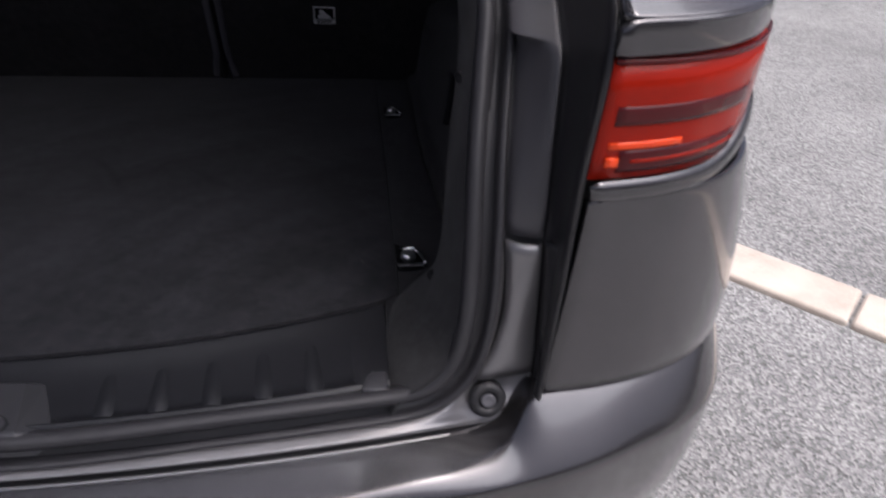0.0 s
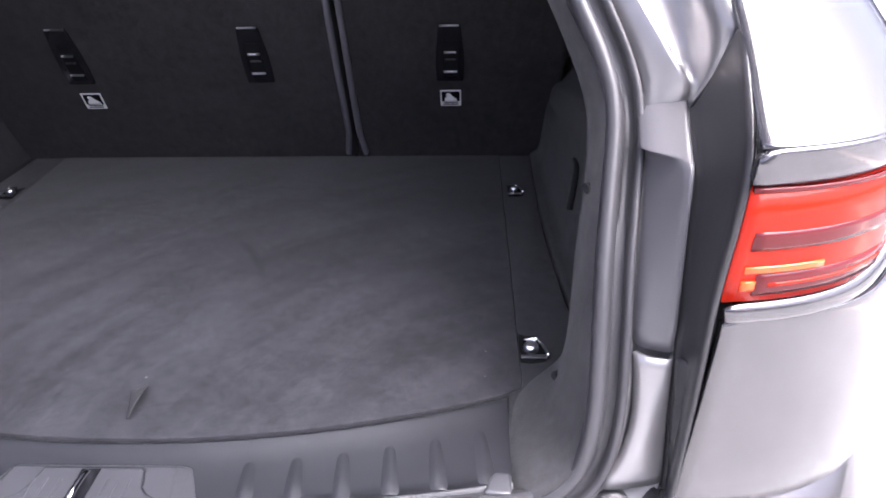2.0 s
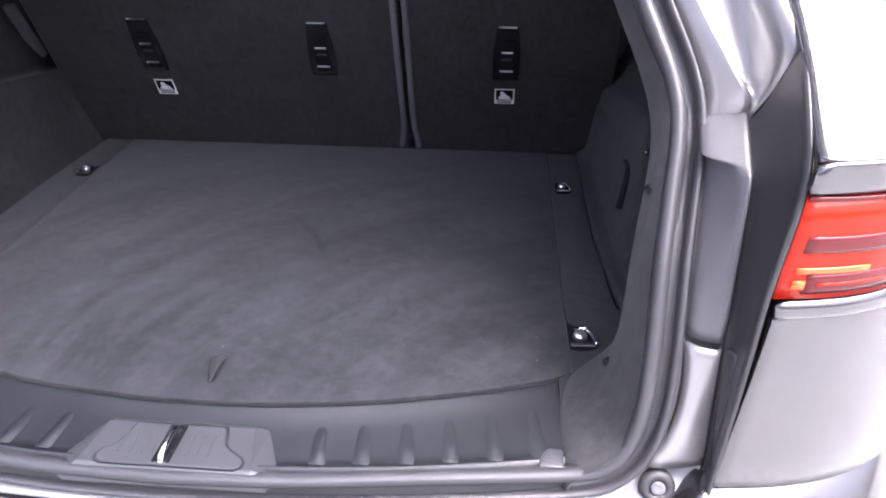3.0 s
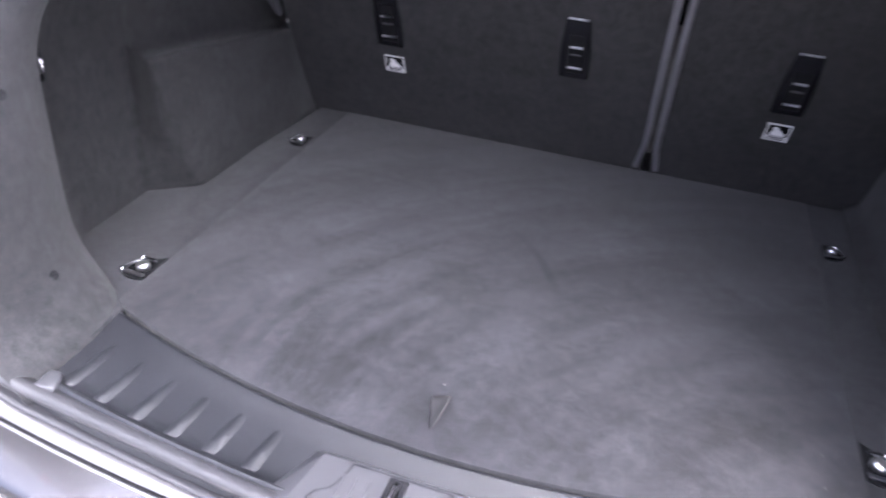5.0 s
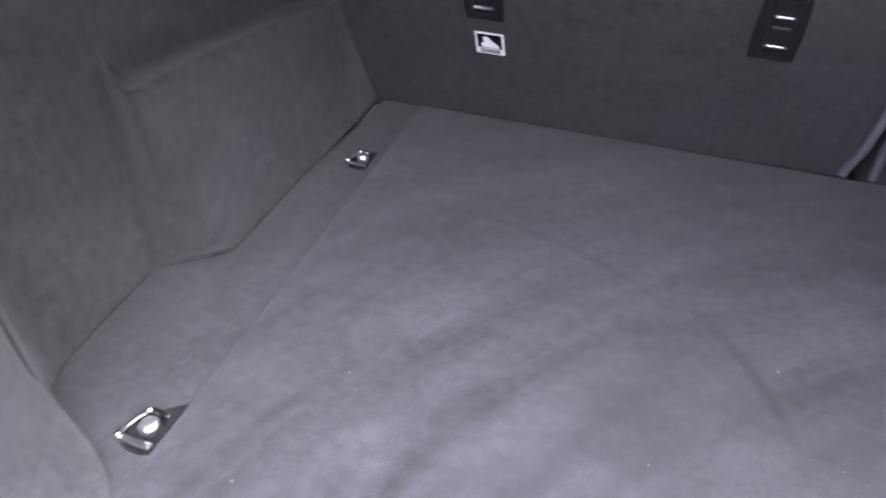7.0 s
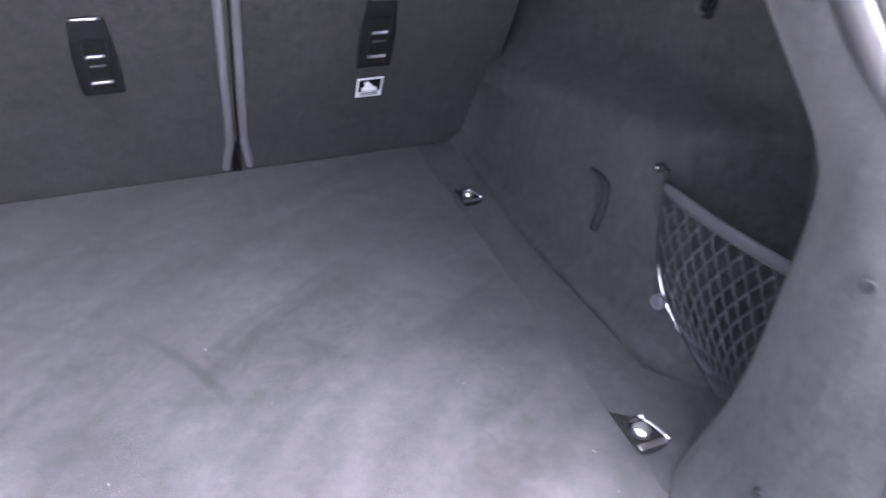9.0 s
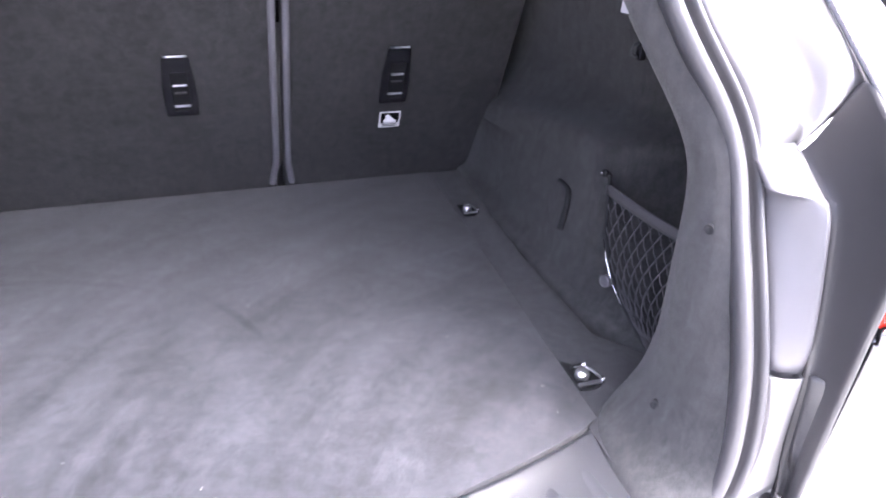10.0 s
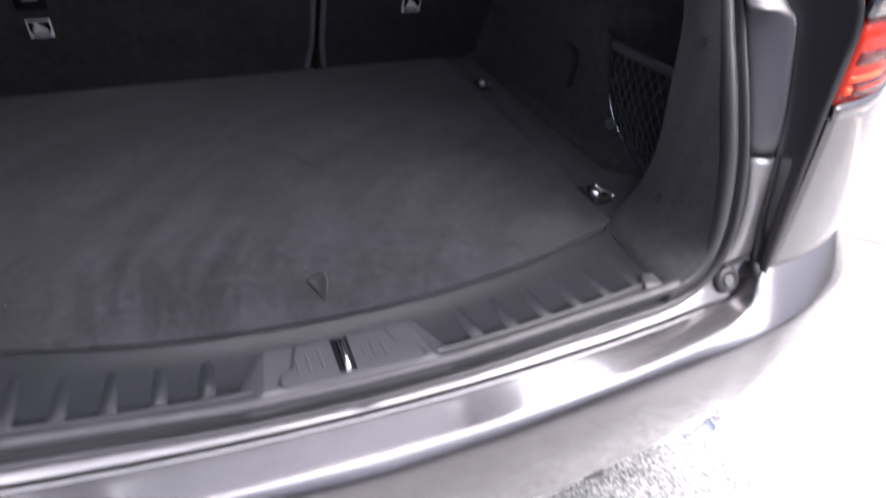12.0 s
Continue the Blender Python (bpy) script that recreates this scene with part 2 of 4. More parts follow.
def box(x0, x1, y0, y1, z0, z1):
    bm = bmesh.new()
    bmesh.ops.create_cube(bm, size=1.0, matrix=Matrix.Translation(((x0 + x1) / 2, (y0 + y1) / 2, (z0 + z1) / 2))
                          @ Matrix.Diagonal((x1 - x0, y1 - y0, z1 - z0, 1)))
    return bm


def prism(outline, low, high, m=None):
    """A plate from an outline in x, y, between two heights."""
    n = len(outline)
    pts = [Vector((x, y, low)) for x, y in outline] + [Vector((x, y, high)) for x, y in outline]
    if m is not None:
        pts = [m @ p for p in pts]
    faces = [tuple(range(n))[::-1], tuple(range(n, 2 * n))] + [(i, (i + 1) % n, (i + 1) % n + n, i + n) for i in range(n)]
    return pts, faces


def tube(path, radius, sides=8, closed=False):
    path = [Vector(p) for p in path]
    n = len(path)
    rows = []
    for i, p in enumerate(path):
        a = path[(i - 1) % n] if closed or i else path[0]
        b = path[(i + 1) % n] if closed or i < n - 1 else path[-1]
        t = (b - a).normalized()
        u = t.cross(Vector((0.3, 0.2, 0.93))).normalized()
        w = t.cross(u)
        r = radius(i / (n - 1)) if callable(radius) else radius
        rows.append([p + r * (math.cos(q) * u + math.sin(q) * w) for q in (2 * math.pi * k / sides for k in range(sides))])
    if closed:
        rows.append(rows[0])
    pts, faces = grid(rows, True)
    if not closed:
        m = len(pts)
        faces += [tuple(range(sides)), tuple(range(m - sides, m))[::-1]]
    return pts, faces


def turned(profile, m, sides=24):
    """A lathe round local z from (radius, height) pairs."""
    rows = [[m @ Vector((r * math.cos(a), r * math.sin(a), h)) for a in (2 * math.pi * k / sides for k in range(sides))]
            for r, h in profile]
    pts, faces = grid(rows, True)
    faces += [tuple(range(sides))[::-1], tuple(range(len(pts) - sides, len(pts)))]
    return pts, faces


def smooth_line(points, per=6):
    """A Catmull-Rom line through points."""
    p = [Vector(q) for q in points]
    p = [2 * p[0] - p[1]] + p + [2 * p[-1] - p[-2]]
    out = []
    for i in range(1, len(p) - 2):
        a, b, c, d = p[i - 1:i + 3]
        for k in range(per):
            t = k / per
            out.append(0.5 * (2 * b + (c - a) * t + (2 * a - 5 * b + 4 * c - d) * t * t + (3 * b - a - 3 * c + d) * t ** 3))
    return out + [p[-2]]


def at_heights(table, z):
    """Interpolate rows (z, value...) at z."""
    zs = [r[0] for r in table]
    return [float(np.interp(z, zs, [r[k] for r in table])) for k in range(1, len(table[0]))]


FLOOR = 0.722
# ---------------------------------------------------------------- ground and kerb
ground = part("ground", grid([[(x, y, 0) for x in (-300, -20, -4, 0, 4, 10, 300)] for y in (-300, -20, -4, 0, 4, 10, 300)]), ASPHALT, None,
              "pale worn grey asphalt of a car park", False)
tagged(ground, category="ground", kind="structure")

kerb = thing("kerb", "row of buff concrete kerb blocks set flush in the asphalt", "kerb", kind="structure")
ALONG, ACROSS = Vector((1, -1, 0)).normalized(), Vector((1, 1, 0)).normalized()
kerb_block = None
for i in range(-4, 7):
    m = Matrix.Translation(Vector((2.019, 1.187, 0)) + ALONG * (0.915 * i + 0.46) - ACROSS * 0.108) @ Matrix.Rotation(radians(-45), 4, "Z")
    if kerb_block is None:
        kerb_block = part("kerb_block", box(-0.452, 0.452, -0.104, 0.104, -0.05, 0.022), KERB, kerb, smooth=False)
        soften(kerb_block, 0.012, 3)
        kerb_block.matrix_basis = m
    else:
        o = kerb_block.copy()
        scene.collection.objects.link(o)
        o.matrix_basis = m

# ---------------------------------------------------------------- unseen wall added behind the camera to shape reflections and bounced light
wall = part("wall_south", box(-16, 16, -9.3, -9.0, -0.1, 3.4), RENDERED, None, "plain grey rendered wall, added unseen behind the camera to shape reflections", False)
tagged(wall, category="wall", kind="structure")

# ---------------------------------------------------------------- the car: shape lines
# Opening of the boot, right half: points of the seal's middle line.
SEAL_SIDE = [(0.0, 0.078, 0.703), (0.15, 0.084, 0.703), (0.30, 0.100, 0.703), (0.42, 0.113, 0.703), (0.50, 0.119, 0.709), (0.535, 0.121, 0.727),
             (0.560, 0.126, 0.765), (0.572, 0.136, 0.825), (0.575, 0.156, 0.905), (0.578, 0.192, 0.984), (0.584, 0.230, 1.045),
             (0.589, 0.270, 1.110), (0.578, 0.302, 1.162), (0.540, 0.354, 1.243), (0.500, 0.430, 1.360), (0.445, 0.505, 1.480),
             (0.380, 0.550, 1.552), (0.240, 0.575, 1.590), (0.0, 0.585, 1.603)]
SEAL_RIGHT = smooth_line(SEAL_SIDE, 5)
SEAL_LOOP = SEAL_RIGHT + [Vector((-p.x, p.y, p.z)) for p in SEAL_RIGHT[-2:0:-1]]
# Pillar trim, right: height, then x, y of five lines from the seal to the pocket.
TRIM = [
    (0.690, 0.478, 0.112, 0.474, 0.20, 0.476, 0.275, 0.500, 0.330, 0.60, 0.372),
    (0.722, 0.478, 0.118, 0.474, 0.20, 0.476, 0.275, 0.500, 0.330, 0.60, 0.372),
    (0.745, 0.526, 0.121, 0.506, 0.20, 0.506, 0.270, 0.540, 0.340, 0.63, 0.380),
    (0.790, 0.553, 0.128, 0.533, 0.195, 0.531, 0.258, 0.575, 0.352, 0.67, 0.390),
    (0.860, 0.560, 0.143, 0.542, 0.19, 0.537, 0.258, 0.585, 0.357, 0.68, 0.395),
    (0.950, 0.561, 0.176, 0.545, 0.21, 0.537, 0.270, 0.583, 0.361, 0.69, 0.400),
    (1.040, 0.566, 0.225, 0.553, 0.245, 0.548, 0.282, 0.583, 0.362, 0.69, 0.400),
    (1.100, 0.572, 0.262, 0.561, 0.280, 0.553, 0.310, 0.570, 0.368, 0.67, 0.402),
    (1.160, 0.563, 0.300, 0.551, 0.315, 0.532, 0.348, 0.530, 0.390, 0.62, 0.425),
    (1.240, 0.533, 0.352, 0.522, 0.365, 0.498, 0.392, 0.485, 0.425, 0.57, 0.465),
    (1.360, 0.485, 0.430, 0.472, 0.445, 0.448, 0.470, 0.435, 0.500, 0.52, 0.540),
    (1.490, 0.430, 0.508, 0.420, 0.522, 0.395, 0.545, 0.380, 0.570, 0.46, 0.600),
]
# Channel outside the seal and the gutter's two edges, right: height, x, y inner edge; x, y outer edge.
GUTTER = [
    (0.690, 0.625, 0.118, 0.632, 0.098), (0.735, 0.637, 0.135, 0.634, 0.100), (0.800, 0.635, 0.148, 0.638, 0.103), (0.907, 0.629, 0.150, 0.641, 0.105),
    (1.000, 0.630, 0.170, 0.641, 0.105), (1.091, 0.635, 0.199, 0.647, 0.105), (1.138, 0.640, 0.278, 0.652, 0.116), (1.204, 0.636, 0.320, 0.667, 0.226),
    (1.300, 0.612, 0.400, 0.652, 0.345), (1.420, 0.575, 0.480, 0.614, 0.455), (1.540, 0.520, 0.560, 0.550, 0.550), (1.600, 0.40, 0.585, 0.45, 0.575),
]


def body_line(z, y0, x0=0.65, lean=0.0):
    """Plan line of the outer skin from the gutter round the corner and forward along the flank."""
    k = [(0.0, 0.0), (0.05, 0.006), (0.10, 0.020), (0.145, 0.044), (0.18, 0.075), (0.21, 0.12), (0.235, 0.19), (0.255, 0.33), (0.265, 0.60),
         (0.275, 1.4), (0.270, 2.4), (0.235, 3.3), (0.10, 3.75)]
    return [(x0 + dx - lean * min(1, dx / 0.2), y0 + dy, z) for dx, dy in k]


car = thing("car", "silver-grey estate car with its tailgate open, parked on asphalt", "car")


def both_sides(name, rows, mat, t, levels, parent, label="", flip=False):
    a = thicken(part(name, grid(rows, flip=flip), mat, parent, label), t, levels)
    b = thicken(part(name, grid(mirrored(rows), flip=not flip), mat, parent, label), t, levels)
    return a, b


# Lower flank between bumper and lamp.
rows = [body_line(z, y, x, l) for z, y, x, l in ((0.735, 0.104, 0.634, -0.050), (0.742, 0.102, 0.635, -0.050), (0.80, 0.101, 0.640, -0.046), (0.90, 0.101, 0.647, -0.026), (0.969, 0.101, 0.650, -0.007), (0.976, 0.1012, 0.650, -0.004), (0.980, 0.1022, 0.650, -0.001))]
both_sides("lower_quarter_panel", rows, PAINT, 0.012, 2, car)
# Bright moulding under the lamp.
rows = [body_line(z, y, x, l) for z, y, x, l in ((0.977, 0.104, 0.650, 0.003), (0.978, 0.1005, 0.650, 0.003), (0.986, 0.0985, 0.649, 0.005), (0.994, 0.0995, 0.648, 0.008), (0.998, 0.104, 0.648, 0.009))]
rows = [[(x, y, z + 0.9 * max(0, x - 0.785) ** 1.15) for x, y, z in r[:8]] for r in rows]
both_sides("lamp_moulding", rows, PAINT, 0.006, 2, car, "bright painted moulding under the tail lamp")
# Shoulder above the lamp, then the upper quarter leaning forward.
rows = [body_line(z, y, x, l) for z, y, x, l in ((1.1085, 0.1065, 0.650, 0.016), (1.1115, 0.1015, 0.650, 0.015), (1.128, 0.100, 0.651, 0.016), (1.142, 0.102, 0.651, 0.018))]
both_sides("shoulder_panel", rows, PAINT, 0.010, 2, car)
rows = [body_line(z, y, x, l)[:9] for z, y, x, l in ((1.1425, 0.104, 0.652, 0.018), (1.148, 0.116, 0.653, 0.021), (1.172, 0.170, 0.660, 0.027),
        (1.204, 0.224, 0.667, 0.045), (1.300, 0.343, 0.652, 0.077), (1.420, 0.453, 0.614, 0.10), (1.540, 0.550, 0.550, 0.12), (1.61, 0.59, 0.49, 0.2))]
both_sides("upper_quarter_panel", rows, PAINT, 0.010, 2, car)
# Flank below, so that the shell is closed down to the sill.
rows = [[(x + 0.02, y, z) for x, y, z in body_line(z, 0.15, 0.640)[4:]] for z in (0.26, 0.30, 0.50, 0.70, 0.742)]
both_sides("flank_panel", rows, PAINT, 0.010, 1, car)

# Tail lamps.
def lamp_rows(z0, z1, out, j0=0.0, j1=1.0):
    rows = []
    for f in (0.0, 0.25, 0.5, 0.75, 1.0):
        z = z0 + (z1 - z0) * f
        x0 = 0.6445 + (z - 0.998) / 0.112 * 0.008
        line = smooth_line(body_line(z, 0.104 - out, x0, 0.008 + 0.06 * (z - 1.0))[:7], 4)
        n = len(line) - 1
        a, b = round(j0 * n), round(j1 * n)
        rows.append([tuple(p) for p in line[a:b + 1]])
    return rows


for side in (1, -1):
    lamp = part("tail_light", grid(lamp_rows(1.0, 1.1072, 0.0) if side > 0 else mirrored(lamp_rows(1.0, 1.1072, 0.0)), flip=side < 0), LENS, car,
                "red tail lamp with dark bands")
    thicken(lamp, 0.02)
    for name, mat, z0, z1, j0, j1, out in (("dark_band", LENSDARK, 1.051, 1.068, 0.06, 0.62, 0.0012), ("lower_band", LENSDARK, 1.006, 1.027, 0.08, 0.60, 0.0012),
                                           ("upper_rim", LENSDARK, 1.1052, 1.1086, 0.0, 1.0, 0.0012), ("light_bar", LENSBRIGHT, 1.029, 1.035, 0.05, 0.30, 0.0020),
                                           ("reflector_block", LENSBRIGHT, 1.012, 1.021, 0.06, 0.10, 0.0024),
                                           ("thin_bar", LENS, 1.015, 1.018, 0.12, 0.60, 0.0024)):
        r = lamp_rows(z0, z1, out, j0, j1)
        thicken(part(name, grid(r if side > 0 else mirrored(r), flip=side < 0), mat, lamp), 0.004)


# Bumper: a ledge under the boot opening, a sloping band between two creases, and the face below it.
LEDGE_IN = [(0, 0.082, 0.683), (0.18, 0.087, 0.683), (0.35, 0.098, 0.683), (0.48, 0.112, 0.683), (0.55, 0.120, 0.684), (0.603, 0.134, 0.694), (0.640, 0.152, 0.738),
            (0.70, 0.155, 0.738), (0.755, 0.165, 0.738), (0.800, 0.185, 0.738), (0.838, 0.210, 0.738), (0.866, 0.25, 0.738), (0.89, 0.31, 0.738), (0.91, 0.44, 0.738), (0.92, 0.708, 0.738)]
CREASE_UP = [(0, 0.012, 0.669), (0.18, 0.015, 0.669), (0.35, 0.028, 0.669), (0.48, 0.046, 0.670), (0.55, 0.058, 0.673), (0.602, 0.079, 0.690), (0.634, 0.106, 0.7335),
             (0.693, 0.114, 0.7335), (0.753, 0.128, 0.7335), (0.813, 0.152, 0.7335), (0.856, 0.183, 0.7335), (0.886, 0.228, 0.7335), (0.911, 0.298, 0.7335), (0.931, 0.438, 0.7335), (0.941, 0.708, 0.7335)]
CREASE_LOW = [(0, -0.005, 0.648), (0.18, 0.001, 0.648), (0.35, 0.016, 0.648), (0.485, 0.033, 0.651), (0.56, 0.041, 0.657), (0.605, 0.046, 0.663), (0.65, 0.050, 0.670),
              (0.70, 0.062, 0.675), (0.755, 0.082, 0.678), (0.808, 0.105, 0.679), (0.852, 0.136, 0.680), (0.888, 0.183, 0.680), (0.917, 0.262, 0.68), (0.938, 0.41, 0.68), (0.948, 0.70, 0.68)]


def bumper_line(line):
    line = smooth_line(line, 4)
    return [Vector((-p.x, p.y, p.z)) for p in line[:0:-1]] + line


def blend(a, b, f, out=0.0):
    """A line between two others, swollen outwards."""
    return [p * (1 - f) + q * f + Vector((0.5 * out if p.x > 0.6 else -0.5 * out if p.x < -0.6 else 0.0, -out, 0.4 * out)) for p, q in zip(a, b)]


def lowered(line, z, forward, inward, notch=0.0):
    """A crease carried down to a height and in, rising towards the corners."""
    return [Vector((p.x * (1 - inward), p.y + forward, z + notch * max(0.0, abs(p.x) - 0.50))) for p in line]


inner, crease_up, crease_low = bumper_line(LEDGE_IN), bumper_line(CREASE_UP), bumper_line(CREASE_LOW)
under = [p + Vector((0, 0, -0.02)) for p in inner]
edge = [p + Vector((0, -0.0002, -0.003)) for p in crease_low]
rows = [under, inner, blend(inner, crease_up, 0.3, 0.0005), blend(inner, crease_up, 0.65, 0.001), blend(inner, crease_up, 0.90, 0.0012), blend(inner, crease_up, 0.965, 0.001), crease_up,
        blend(crease_up, crease_low, 0.06, 0.0006), blend(crease_up, crease_low, 0.2, 0.0014), blend(crease_up, crease_low, 0.5, 0.002), blend(crease_up, crease_low, 0.82, 0.0014), blend(crease_up, crease_low, 0.94, 0.0006),
        crease_low, edge, lowered(crease_low, 0.60, 0.002, 0.0), lowered(crease_low, 0.54, 0.010, 0.004), lowered(crease_low, 0.48, 0.026, 0.012),
        lowered(crease_low, 0.43, 0.040, 0.022, 0.28), lowered(crease_low, 0.418, 0.044, 0.026, 0.30), lowered(crease_low, 0.414, 0.066, 0.045, 0.30)]
thicken(part("rear_bumper", grid(rows), PAINT, car, "silver-grey painted rear bumper, lightly dusty"), 0.004, 1)
rows = [lowered(crease_low, d, f, i, n)[12:-12] for d, f, i, n in ((0.424, 0.058, 0.05, 0.25), (0.392, 0.074, 0.08, 0.10), (0.33, 0.106, 0.15, 0.0), (0.30, 0.146, 0.25, 0.0))]
thicken(part("lower_valance", grid(rows), LIPPLASTIC, car, "dark plastic lower valance"), 0.01, 1)
part("valance_strip", tube([(p.x * 0.9, p.y + 0.052, 0.404) for p in crease_low[28:-28]], 0.006, 8), SATIN, car, "bright strip along the valance")
soften(part("towing_eye_cover", box(0.362, 0.398, 0.066, 0.09, 0.398, 0.420), LIPPLASTIC, car, smooth=False), 0.003)
for side in (1, -1):
    m = pose(side * 0.608, 0.092, 0.402, 94, 0, 0)
    pts, faces = turned([(0.027, -0.12), (0.029, -0.004), (0.032, 0.0), (0.035, 0.0), (0.038, -0.006), (0.038, -0.20)], m, 28)
    part("exhaust_tip", ([Vector((side * 0.608 + (p.x - side * 0.608) * 1.45, p.y, p.z)) for p in pts], faces[:-2]), CHROME, car, "oval chrome exhaust tip")

# Painted lip below the seal, running up the corners into the channel.
UPPER_EDGE = [(1.09, 0.634, 0.205, 1.083), (1.112, 0.643, 0.276, 1.110), (1.120, 0.6457, 0.272, 1.118), (1.135, 0.652, 0.261, 1.139), (1.15, 0.6605, 0.249, 1.165), (1.17, 0.670, 0.234, 1.194), (1.18, 0.669, 0.240, 1.212), (1.20, 0.668, 0.252, 1.224), (1.243, 0.662, 0.287, 1.250),
              (1.30, 0.652, 0.347, 1.300), (1.36, 0.634, 0.402, 1.365), (1.48, 0.585, 0.505, 1.490), (1.56, 0.53, 0.56, 1.57)]


def edge_point(p):
    """Outer edge of the channel that goes with a point of the seal's line."""
    s = 1 if p.x >= 0 else -1
    x = abs(p.x)
    if p.z < 0.72:
        f = max(0.0, min(1.0, (x - 0.42) / 0.115))
        wide = x * (1 + 0.18 * f)
        low = Vector((wide, 0.067 + 0.14 * wide * wide, 0.688))
        return Vector((s * low.x, low.y, low.z))
    x1, y1, x2, y2 = at_heights(GUTTER, p.z - 0.02 * max(0, 1 - (p.z - 0.72) / 0.1))
    if p.z > 1.545:
        return p + Vector((s * 0.03 * x / 0.4, -0.006, 0.036))
    if p.z > 1.09:
        ex, ey, ez = at_heights(UPPER_EDGE, p.z)
        return Vector((s * ex, ey, ez))
    f = min(1.0, (p.z - 0.72) / 0.05)
    low = Vector((0.50 * 1.18 + 0.018, 0.118, 0.690))
    return Vector((s * (low.x * (1 - f) + x1 * f), low.y * (1 - f) + y1 * f, low.z * (1 - f) + (p.z - 0.012) * f))


def seal_frame(i, loop):
    n = len(loop)
    t = (loop[(i + 1) % n] - loop[(i - 1) % n]).normalized()
    mid = Vector((0, 0.30, 1.12))
    out = loop[i] - mid
    out = (out - t * out.dot(t)).normalized()
    face = t.cross(out)
    if face.y > 0:
        face = -face
    return out, face


profile = [(-0.026, -0.014), (-0.0265, -0.002), (-0.0245, 0.005), (-0.020, 0.009), (-0.0145, 0.0085), (-0.010, 0.004), (-0.008, -0.004), (-0.007, -0.014), (0.0025, -0.014), (0.003, -0.005), (0.0055, 0.001),
           (0.0095, 0.003), (0.013, -0.001), (0.014, -0.014)]
rows = []
for i, p in enumerate(SEAL_LOOP):
    out, face = seal_frame(i, SEAL_LOOP)
    rows.append([p + a * out + b * face for a, b in profile])
rows.append(rows[0])
part("weatherstrip", grid(rows, True), SEAL, car, "ribbed dark rubber weatherstrip round the boot opening")
rows, hem = [], []
for i, p in enumerate(SEAL_LOOP):
    out, face = seal_frame(i, SEAL_LOOP)
    e = edge_point(p)
    a = p + 0.010 * out - 0.001 * face
    h = float(np.interp(p.z, [0.715, 0.745, 1.085, 1.10], [0.006, -0.016, -0.016, -0.008]))
    tuck = Vector((0, 0.010, -0.014)) if p.z < 0.9 else Vector((0, 0.012, -0.016))
    # Above the covers: a flat flange beside the seal, then a deeper channel up to the skin.
    k = max(0.0, min(1.0, (p.z - 1.095) / 0.022))
    w = float(np.interp(p.z, [1.10, 1.125, 1.15, 1.19, 1.24], [0.058, 0.055, 0.044, 0.034, 0.030])) / (e - a).length
    w = min(w, 0.8)
    g = min(1.0, (1 - w) * (e - a).length / 0.06) ** 1.5
    row = []
    for f0, d0, f1, d1 in ((0.0, 0.0, 0.0, 0.0), (0.15, 0.8, 0.4 * w, 0.002), (0.3, 1.0, 0.85 * w, 0.003), (0.4, 1.0, w, 0.001), (0.5, 1.0, w + 0.07 * (1 - w), -0.013), (0.6, 1.0, w + 0.20 * (1 - w), -0.030),
                           (0.75, 1.0, w + 0.5 * (1 - w), -0.033), (0.9, 0.6, w + 0.66 * (1 - w), -0.022), (0.96, 0.4, w + 0.74 * (1 - w), -0.002), (1.0, 0.0, 1.0, 0.0)):
        f, d = f0 * (1 - k) + f1 * k, d0 * h * (1 - k) + d1 * k * (g if d1 < 0 else 1.0)
        row.append(a * (1 - f) + e * f + d * face)
    rows.append(row + [e + tuck])
    hem.append(e + (Vector((0, -0.005, -0.006)) if p.z < 0.72 else tuck * 0.5))
rows.append(rows[0])
thicken(part("boot_aperture", grid(rows), PAINTLIT, car, "painted metal channel round the boot opening"), 0.004)
part("hem_flange", tube([q for q in hem[-20:] + hem[:21] if q.z < 0.70], 0.0028, 8), PAINTLIT, car, "folded painted edge below the boot opening")

